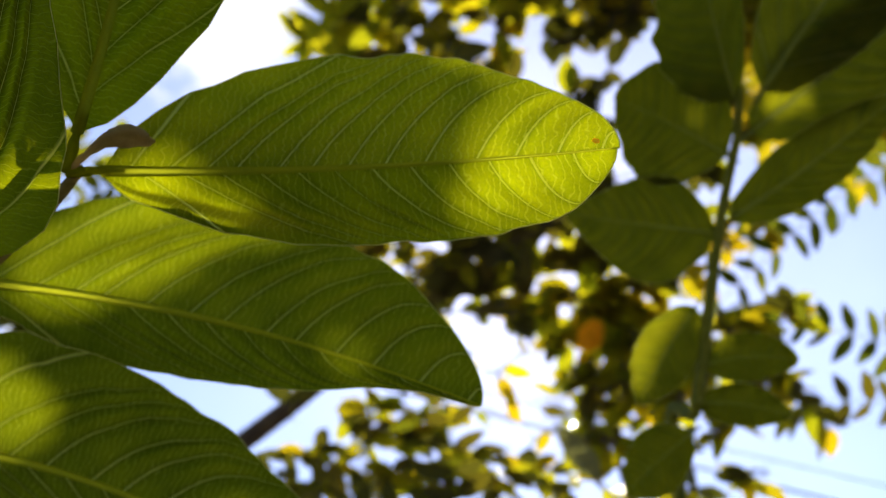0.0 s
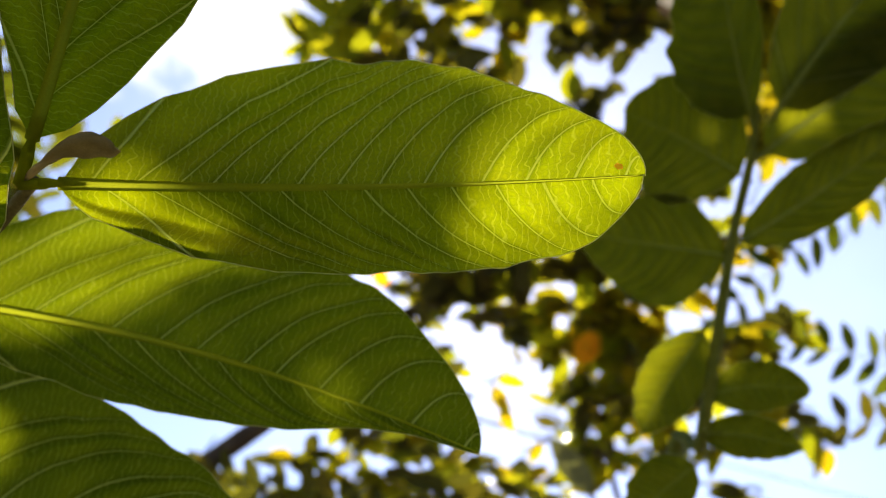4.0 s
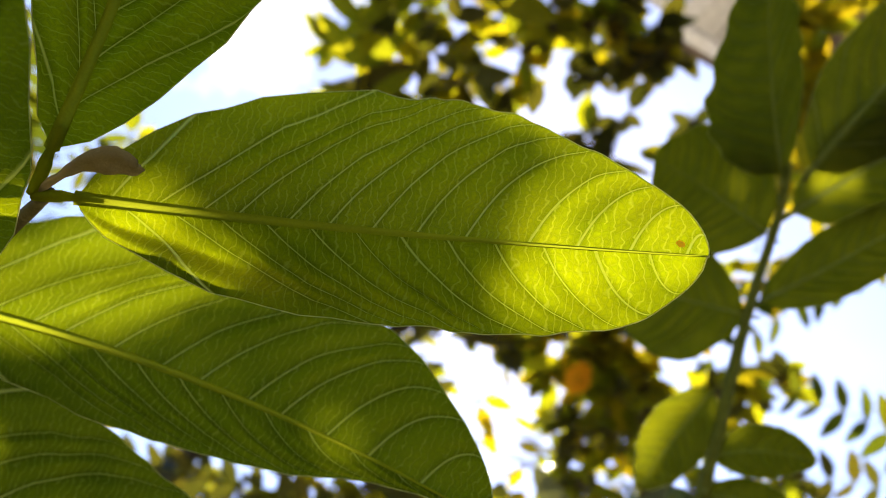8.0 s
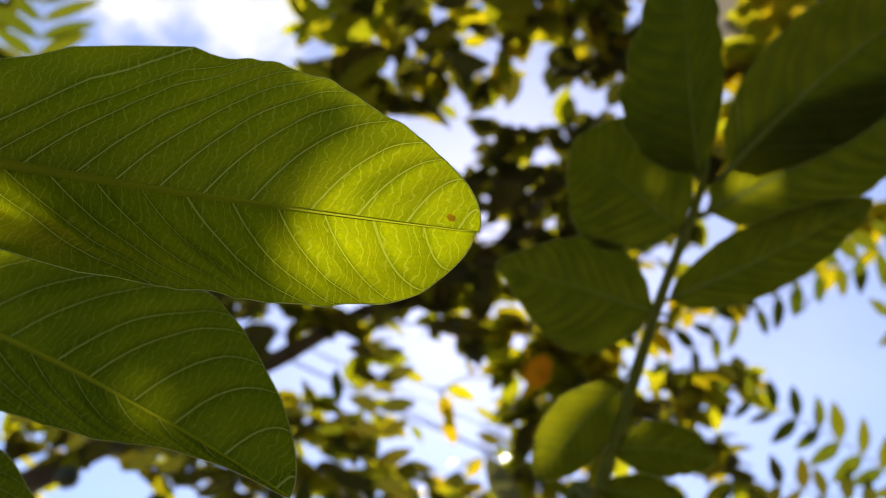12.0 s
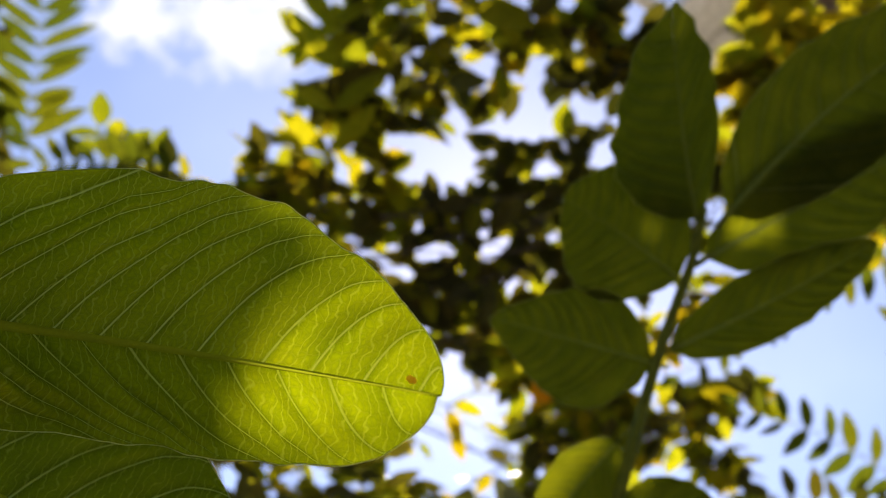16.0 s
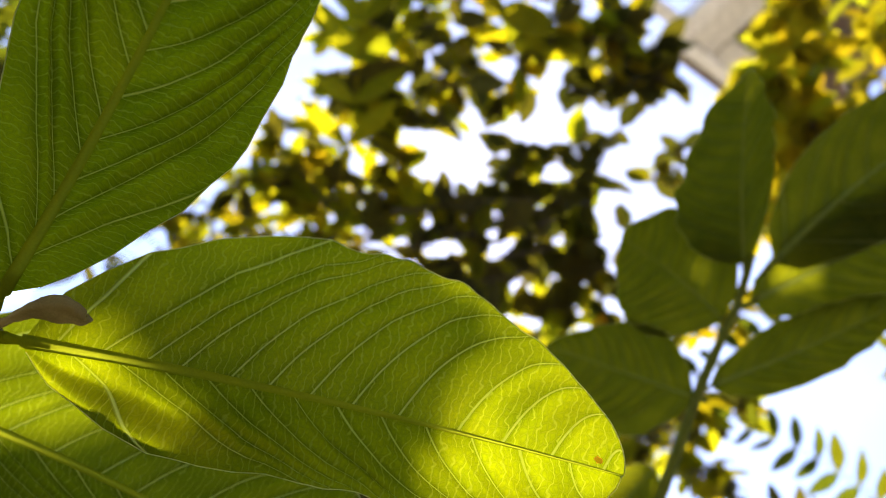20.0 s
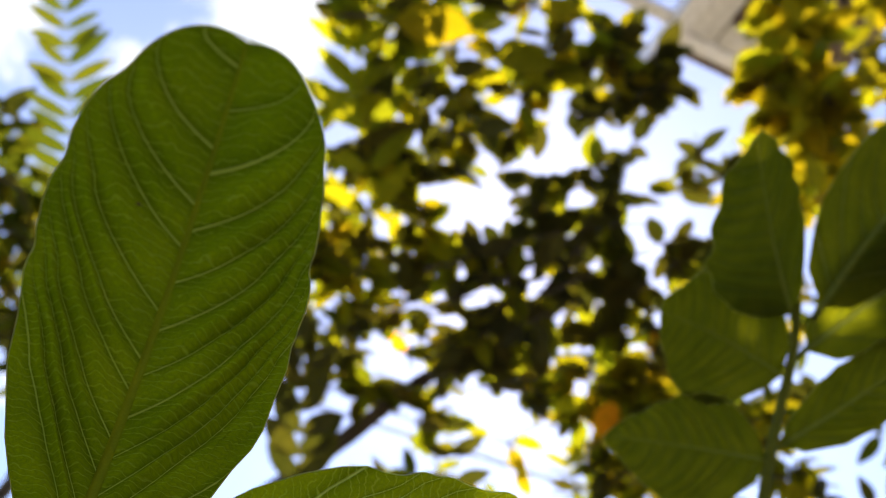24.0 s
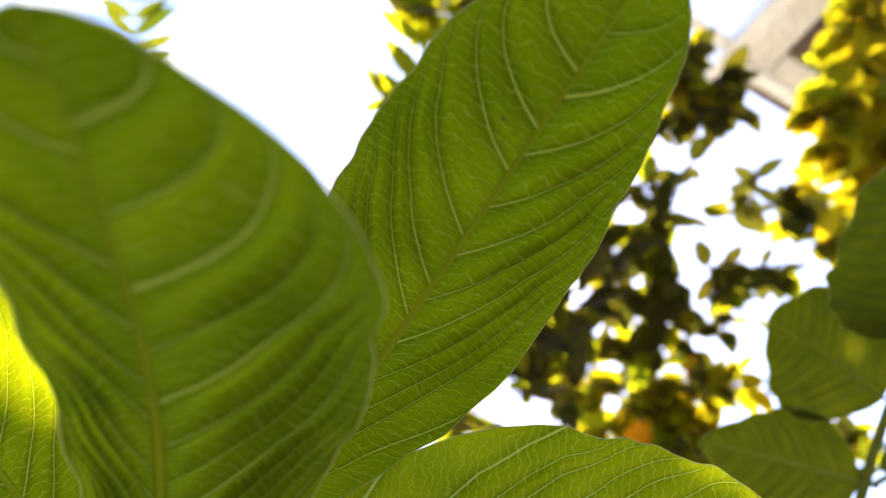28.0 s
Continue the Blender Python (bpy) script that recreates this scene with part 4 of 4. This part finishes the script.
def fruit(place, radius):
    """A round green-black fruit on a short stalk, its dry calyx below."""
    ob = thing("fruit", at(*place), "round dark green fruit hanging among leaves", "fruit", "fruits on the shade tree")
    bm = bmesh.new()
    bmesh.ops.create_uvsphere(bm, u_segments=20, v_segments=14, radius=radius)
    for v in bm.verts:
        v.co *= 1 + 0.03 * noise.noise(v.co * 40)
        v.co.z *= 0.94
    me = bpy.data.meshes.new("flesh")
    bm.to_mesh(me)
    bm.free()
    me.polygons.foreach_set("use_smooth", [True] * len(me.polygons))
    me.materials.append(FRUIT)
    part("flesh", me, ob)
    top = ob.matrix_world.translation + UP * radius * 0.9
    limb("stalk", [top, top + UP * 0.03 + Vector((0.01, 0, 0)), top + UP * 0.1 + Vector((0.03, 0.02, 0))], 0.0016, 0.0024, BARK, ob, 4, 6, "thin brown stalk")
    low_end = ob.matrix_world.translation - UP * radius * 0.9
    limb("calyx", [low_end, low_end - UP * 0.004, low_end - UP * 0.007], radius * 0.22, radius * 0.1, BARK, ob, 3, 8, "dry brown calyx")


fruit((-0.548, 1.9, -0.518), 0.027)
fruit((-0.643, 1.9, -0.611), 0.026)

yellow = thing("yellow_tree", (2.4, 2.9, 0), "tree with dense yellow leaves before the house", "tree")
limb("trunk", [(2.4, 2.9, -0.05), (2.5, 2.8, 1.7), (2.5, 2.5, 3.2), at(1.25, 2.700, 0.9)], 0.07, 0.03, BARK, yellow, 6, 10, "", 0.06, 5)
leafy(yellow, [(1.011, 2.600, 0.974, .2), (1.135, 2.600, 0.730, .22), (0.979, 2.550, 0.627, .13), (1.199, 2.600, 1.017, .2), (1.069, 2.600, 0.535, .12), (0.860, 2.400, 0.384, .1), (1.355, 2.600, 0.863, .25), (1.281, 2.500, 0.374, .14), (0.959, 2.500, 0.678, .1)],
      [(OVAL_YELLOW, 4), (OVAL_GREEN, 1)], 13, 6, 5, size=(0.9, 1.6))

leafy(yellow, [(0.926, 2.35, 1.019, 0.07), (0.916, 2.45, 0.950, 0.06), (1.056, 2.55, 0.860, 0.08), (0.848, 2.40, 0.679, 0.05), (1.000, 2.50, 0.721, 0.06), (0.865, 2.35, 0.752, 0.05), (1.047, 2.45, 0.669, 0.07), (0.935, 2.55, 1.159, 0.06)],
      [(OVAL_YELLOW, 4), (OVAL_GREEN, 1)], 29, 6, 4, size=(0.9, 1.5))

low = thing("fruit_tree", (0.9, 2.9, 0), "small tree with mixed green, yellow and orange leaves", "tree")
limb("trunk", [(0.9, 2.9, -0.05), (0.85, 2.8, 1.2), at(0.495, 2.400, -0.572), at(0.442, 2.400, -0.361)], 0.02, 0.003, BARK, low, 6, 8, "", 0.06, 6)
leafy(low, [(0.329, 2.10, -0.102, 0.07), (0.432, 2.20, -0.108, 0.07), (0.328, 2.30, -0.236, 0.04), (0.418, 2.15, -0.202, 0.07), (0.511, 2.25, -0.169, 0.07), (0.460, 2.10, -0.303, 0.07), (0.420, 2.20, -0.397, 0.07), (0.265, 2.30, -0.186, 0.04), (0.491, 2.15, -0.255, 0.07), (0.373, 2.25, -0.026, 0.04), (0.532, 2.10, -0.190, 0.06), (0.281, 2.20, -0.129, 0.04), (0.202, 2.30, -0.113, 0.04), (0.537, 2.15, -0.393, 0.07)],
      [(OVAL_GREEN, 4), (OVAL_YELLOW, 4), (OVAL_DARK, 1)], 14, 5, 3, size=(0.8, 1.4))
leafy(low, [(-0.035, 2.15, -0.611, 0.07), (0.070, 2.25, -0.556, 0.06), (-0.134, 2.35, -0.572, 0.07), (-0.259, 2.20, -0.595, 0.07), (0.352, 2.30, -0.326, 0.06), (0.446, 2.15, -0.181, 0.06), (0.558, 2.25, -0.274, 0.07), (0.439, 2.35, -0.445, 0.07), (0.516, 2.20, -0.521, 0.08), (0.672, 2.30, -0.404, 0.07), (0.671, 2.15, -0.291, 0.05), (0.802, 2.25, -0.182, 0.05), (0.710, 2.35, -0.668, 0.07), (0.814, 2.20, -0.595, 0.05), (0.274, 2.30, -0.638, 0.06), (0.402, 2.15, -0.611, 0.07), (-0.372, 2.25, -0.548, 0.07), (-0.213, 2.35, -0.509, 0.06), (0.143, 2.20, -0.595, 0.05), (0.788, 2.30, -0.280, 0.06), (0.853, 2.15, -0.174, 0.04)],
      [(OVAL_GREEN, 5), (OVAL_YELLOW, 3), (OVAL_DARK, 3)], 27, 5, 3, size=(0.7, 1.25), limit=240)
leafy(low, [(0.528, 1.85, -0.333, 0.06), (0.683, 1.95, -0.395, 0.06), (0.557, 2.05, -0.459, 0.06), (0.743, 1.90, -0.307, 0.05), (0.454, 2.00, -0.328, 0.05), (0.628, 1.85, -0.190, 0.05), (0.593, 1.95, -0.266, 0.04), (0.841, 2.05, -0.172, 0.05), (0.390, 1.90, -0.434, 0.05), (0.450, 2.00, -0.234, 0.05), (0.806, 1.85, -0.333, 0.05), (0.710, 1.95, -0.179, 0.04), (0.365, 2.05, -0.327, 0.04)],
      [(OVAL_GREEN, 5), (OVAL_YELLOW, 3), (OVAL_DARK, 2)], 30, 5, 3, size=(0.7, 1.2), limit=200)
leafy(low, [(0.640, 2.00, 0.033, 0.05), (0.459, 2.10, -0.097, 0.06), (0.623, 2.20, -0.072, 0.05), (0.797, 2.05, 0.078, 0.05), (0.757, 2.15, 0.307, 0.05), (0.500, 2.00, -0.092, 0.05)],
      [(OVAL_YELLOW, 4), (OVAL_GREEN, 2), (OVAL_DARK, 2)], 32, 5, 3, size=(0.7, 1.2), limit=100)


def lone_leaves(ob, places, me, seed, way=None):
    """Single leaves on short twigs."""
    rnd = random.Random(seed)
    inv = ob.matrix_world.inverted()
    for x, y, z, size in places:
        p = at(x, y, z)
        grow = turned(*way) if way else turned(rnd.uniform(-0.7, 0.7), rnd.uniform(-0.3, 0.3), rnd.uniform(0.4, 1))
        n = (turned(0, -1, 0) + 0.3 * Vector((rnd.uniform(-1, 1), rnd.uniform(-1, 1), rnd.uniform(-1, 1)))).normalized()
        gx = grow.normalized()
        gy = n.cross(gx).normalized()
        m = Matrix((gx, gy, gx.cross(gy))).transposed().to_4x4()
        lf = part("leaf", me, ob)
        lf.matrix_basis = inv @ Matrix.Translation(p - gx * 0.045 * size) @ m @ Matrix.Diagonal((size, size, size, 1))
        v, f = tube([p - gx * 0.045 * size, p - gx * 0.07 * size, p - gx * 0.1 * size - turned(0, 0, 0.008)], [0.0015, 0.002, 0.003], 5)
        part("twig", mesh_of("twig", [inv @ q for q in v], f, BARK), ob)


lone_leaves(low, [(0.455, 2.000, -0.028, 0.55), (-0.139, 2.000, -0.055, 0.65)], OVAL_ORANGE, 5)
lone_leaves(low, [(0.347, 1.950, -0.201, 1.00)], OVAL_ORANGE, 4, (0.45, 0, 0.9))
lone_leaves(low, [(0.303, 1.750, -0.450, 0.90), (0.452, 1.750, -0.456, 1.00), (0.505, 1.750, -0.468, 0.80)], OVAL_GREY, 8)
lone_leaves(tree, [(-0.062, 1.720, 0.616, 2.10), (0.119, 1.720, 0.552, 1.70), (0.190, 1.720, 0.654, 1.30)], OVAL_YELLOW, 9, (1, 0, -0.1))
lone_leaves(tree, [(-0.150, 1.780, 0.402, 1.40), (0.063, 1.780, 0.423, 1.10), (-0.001, 1.780, 0.546, 1.00)], OVAL_DARK, 19, (1, 0, 0.3))
lone_leaves(tree, [(0.690, 1.900, 0.330, 1.10), (0.777, 1.900, 0.377, 1.20), (0.857, 1.900, 0.393, 1.00), (0.737, 1.900, 0.218, 0.90)], OVAL_YELLOW, 6)
lone_leaves(tree, [(0.961, 1.900, 0.290, 0.90), (0.945, 1.900, 0.125, 0.90), (1.030, 1.900, 0.199, 0.90)], OVAL_YELLOW, 26)
frond(tree, (-0.189, 1.750, 0.155), (-0.281, 1.750, 0.742), (0.02, 0, 0), 6, simple_leaf("broad_leaflet", 0.16, 0.024, GREEN_LEAF, 0.8), 72, 50)
frond(tree, (-0.325, 1.800, -0.371), (-0.323, 1.800, -0.052), (0.0, 0, 0), 6, LEAFLET_DARK, 73, 48, (1.2, 1.5))

shrub = thing("feather_leaf_shrub", (-2.2, 2.3, 0), "tall shrub with feather leaves against the clouds", "shrub")
limb("trunk", [(-2.2, 2.3, -0.05), (-2.0, 2.2, 1.5), at(-1.395, 2.700, -0.597), at(-1.456, 2.700, 0.123)], 0.05, 0.01, BARK, shrub, 6, 8, "", 0.06, 7)
leafy(low, [(-0.040, 2.500, -0.473, .12), (0.163, 2.500, -0.372, .11), (0.366, 2.500, -0.507, .12), (-0.234, 2.400, -0.552, .12), (0.238, 2.400, -0.633, .12)],
      [(OVAL_GREEN, 4), (OVAL_YELLOW, 2), (OVAL_DARK, 2)], 24, 5, 3, size=(0.7, 1.2), limit=120)
leafy(low, [(0.652, 3.200, -0.315, .16), (0.764, 3.200, -0.516, .16), (0.546, 3.200, -0.156, .1)], [(OVAL_GREY, 1)], 25, 9, 5, size=(0.3, 0.5), limit=140)
leafy(shrub, [(-1.501, 2.700, 0.214, .22), (-1.403, 2.700, -0.057, .22), (-1.536, 2.700, 0.398, .18), (-1.317, 2.700, -0.198, .12), (-1.794, 2.700, 0.107, .3)], [(LEAFLET, 4), (LEAFLET_YELLOW, 1), (LEAFLET_DARK, 2)], 15, 8, 7, size=(1.1, 1.7))
frond(shrub, (-1.246, 2.650, 0.132), (-1.277, 2.600, 0.943), (0.02, 0, 0), 13, simple_leaf("frond_leaflet", 0.2, 0.027, FROND_LEAF, 0.7, 0.05), 71, 60)

right = thing("feather_leaf_tree", (1.5, 2.2, 0), "young tree with rows of small feather leaflets", "tree")
limb("trunk", [(1.7, 2.2, -0.05), (1.65, 2.0, 1.4), at(1.55, 1.780, -0.426), at(1.45, 1.780, 0.0)], 0.025, 0.005, BARK, right, 6, 8, "", 0.06, 8)
frond(right, (1.058, 1.750, 0.252), (0.572, 1.720, -0.107), (0, 0, 0.03), 11, LEAFLET, 81, 62, (0.8, 1.0))
frond(right, (1.159, 1.750, -0.297), (0.697, 1.720, -0.143), (0, 0, 0.02), 8, LEAFLET, 82, 60, (0.8, 1.05))
frond(right, (1.186, 1.750, -0.382), (0.787, 1.720, -0.313), (0, 0, 0.02), 7, LEAFLET_DARK, 83, 60, (0.8, 1.05))
frond(right, (1.178, 1.750, -0.073), (0.996, 1.720, 0.064), (0, 0, 0.02), 5, LEAFLET, 84, 60, (0.8, 1.05))

sprig = thing("feather_leaf_sapling", (-0.25, 2.3, 0), "sapling with upright feather leaves of small leaflets", "sapling")
limb("trunk", [(-0.25, 2.3, -0.02), (-0.2, 2.2, 1.2), at(0.047, 1.750, -0.733), at(0.005, 1.750, -0.506)], 0.03, 0.006, BARK, sprig, 6, 8, "", 0.06, 9)
frond(sprig, (0.035, 1.750, -0.571), (-0.026, 1.700, -0.143), (0.01, 0, 0), 7, LEAFLET_DARK, 91, 72)
frond(sprig, (-0.489, 1.800, 0.130), (-0.780, 1.750, 0.111), (0.0, 0, 0.02), 9, LEAFLET, 95)
frond(sprig, (0.026, 1.750, -0.620), (-0.079, 1.780, -0.316), (0.01, 0, 0), 5, LEAFLET, 92, 70)
frond(sprig, (0.026, 1.750, -0.620), (-0.655, 1.700, -0.447), (0.0, 0, 0.05), 12, LEAFLET_DARK, 93)


# ---- overhead cables ----
def cable(a, b, sag, r):
    ends = [at(*a), at(*b)]
    ob = thing("overhead_cable", ends[0], "black overhead service cable against the sky", "cable", "overhead cables")
    limb("wire", [ends[0], (ends[0] + ends[1]) / 2 - UP * sag, ends[1]], r, r, CABLE, ob, 10, 6)
    return ob


cable((-8.829, 7.000, 1.105), (8.499, 7.500, -3.492), 0.12, 0.012)
cable((-9.045, 7.000, 2.274), (8.502, 7.500, -4.371), 0.12, 0.006)
cable((-7.505, 8.000, 0.600), (8.768, 8.000, -3.306), 0.1, 0.006)

# ---- clouds ----
def cloud_material():
    m, nodes, links = node_material("cumulus")
    nodes.remove(nodes["Principled BSDF"])
    co = nodes.new("ShaderNodeTexCoord").outputs["UV"]
    a = nodes.new("ShaderNodeTexNoise")
    a.inputs["Scale"].default_value, a.inputs["Detail"].default_value, a.inputs["Roughness"].default_value = 2.2, 7, 0.58
    a.noise_dimensions = "4D"
    shift = nodes.new("ShaderNodeMath")
    shift.operation, shift.inputs[1].default_value = "MULTIPLY", 20
    links.new(nodes.new("ShaderNodeObjectInfo").outputs["Random"], shift.inputs[0])
    links.new(shift.outputs[0], a.inputs["W"])
    links.new(co, a.inputs["Vector"])
    grad = nodes.new("ShaderNodeVectorMath")
    grad.operation = "LENGTH"
    links.new(co, grad.inputs[0])
    sub = nodes.new("ShaderNodeMath")
    sub.operation = "SUBTRACT"
    links.new(a.outputs[0], sub.inputs[0])
    half = nodes.new("ShaderNodeMath")
    half.operation = "MULTIPLY"
    half.inputs[1].default_value = 0.5
    links.new(grad.outputs["Value"], half.inputs[0])
    links.new(half.outputs[0], sub.inputs[1])
    r = ramp(nodes, [(0.02, (0, 0, 0)), (0.34, (1, 1, 1))])
    links.new(sub.outputs[0], r.inputs[0])
    em, tr, mix = nodes.new("ShaderNodeEmission"), nodes.new("ShaderNodeBsdfTransparent"), nodes.new("ShaderNodeMixShader")
    em.inputs["Color"].default_value, em.inputs["Strength"].default_value = (0.97, 0.98, 1.0, 1), 0.5
    links.new(r.outputs[0], mix.inputs[0])
    links.new(tr.outputs[0], mix.inputs[1])
    links.new(em.outputs[0], mix.inputs[2])
    links.new(mix.outputs[0], nodes["Material Output"].inputs["Surface"])
    return m


CLOUD = cloud_material()


def veil_material():
    """High thin cloud: it adds a little white to the blue and hides nothing."""
    m, nodes, links = node_material("thin_high_cloud")
    nodes.remove(nodes["Principled BSDF"])
    co = nodes.new("ShaderNodeTexCoord").outputs["UV"]
    a = nodes.new("ShaderNodeTexNoise")
    a.inputs["Scale"].default_value, a.inputs["Detail"].default_value = 3.0, 5
    links.new(co, a.inputs["Vector"])
    rim = nodes.new("ShaderNodeVectorMath")
    rim.operation = "LENGTH"
    links.new(co, rim.inputs[0])
    fade = nodes.new("ShaderNodeMapRange")
    fade.inputs[1].default_value, fade.inputs[2].default_value, fade.inputs[3].default_value, fade.inputs[4].default_value = 0.6, 1.0, 0.12, 0.0
    links.new(rim.outputs["Value"], fade.inputs[0])
    mul = nodes.new("ShaderNodeMath")
    mul.operation = "MULTIPLY"
    links.new(fade.outputs[0], mul.inputs[0])
    links.new(a.outputs[0], mul.inputs[1])
    em, tr, add = nodes.new("ShaderNodeEmission"), nodes.new("ShaderNodeBsdfTransparent"), nodes.new("ShaderNodeAddShader")
    em.inputs["Color"].default_value = (1.0, 0.95, 0.9, 1)
    links.new(mul.outputs[0], em.inputs["Strength"])
    links.new(tr.outputs[0], add.inputs[0])
    links.new(em.outputs[0], add.inputs[1])
    links.new(add.outputs[0], nodes["Material Output"].inputs["Surface"])
    return m


VEIL = veil_material()


def cloud(x, y, z, wide, high, material=CLOUD, label="white cumulus cloud in a pale blue sky"):
    """A far bank of cloud, bowed like the sky."""
    n, verts, faces, uvs = 16, [], [], []
    for i in range(n + 1):
        for j in range(n + 1):
            a, b = 2 * i / n - 1, 2 * j / n - 1
            verts.append(turned(a * wide, 8 * (a * a + b * b), b * high))
            uvs.append((a, b))
    for i in range(n):
        for j in range(n):
            k = i * (n + 1) + j
            faces.append((k, k + n + 1, k + n + 2, k + 1))
    ob = new("backdrop", mesh_of("backdrop", verts, faces, material, uvs))
    ob.matrix_world = Matrix.Translation(at(x, y, z))
    tagged(ob, label, "cloud", kind="structure")


for place, wide, high in (((-82.853, 400.000, 136.741), 60, 46), ((-238.583, 400.000, 125.240), 34, 46), ((-157.555, 400.000, 94.077), 28, 24), ((-195.623, 400.000, -48.945), 34, 34), ((-109.536, 400.000, 103.233), 40, 40)):
    cloud(*place, wide, high)
cloud(0, 460, 0, 480, 400, VEIL, "thin white veil of high cloud over blue sky")
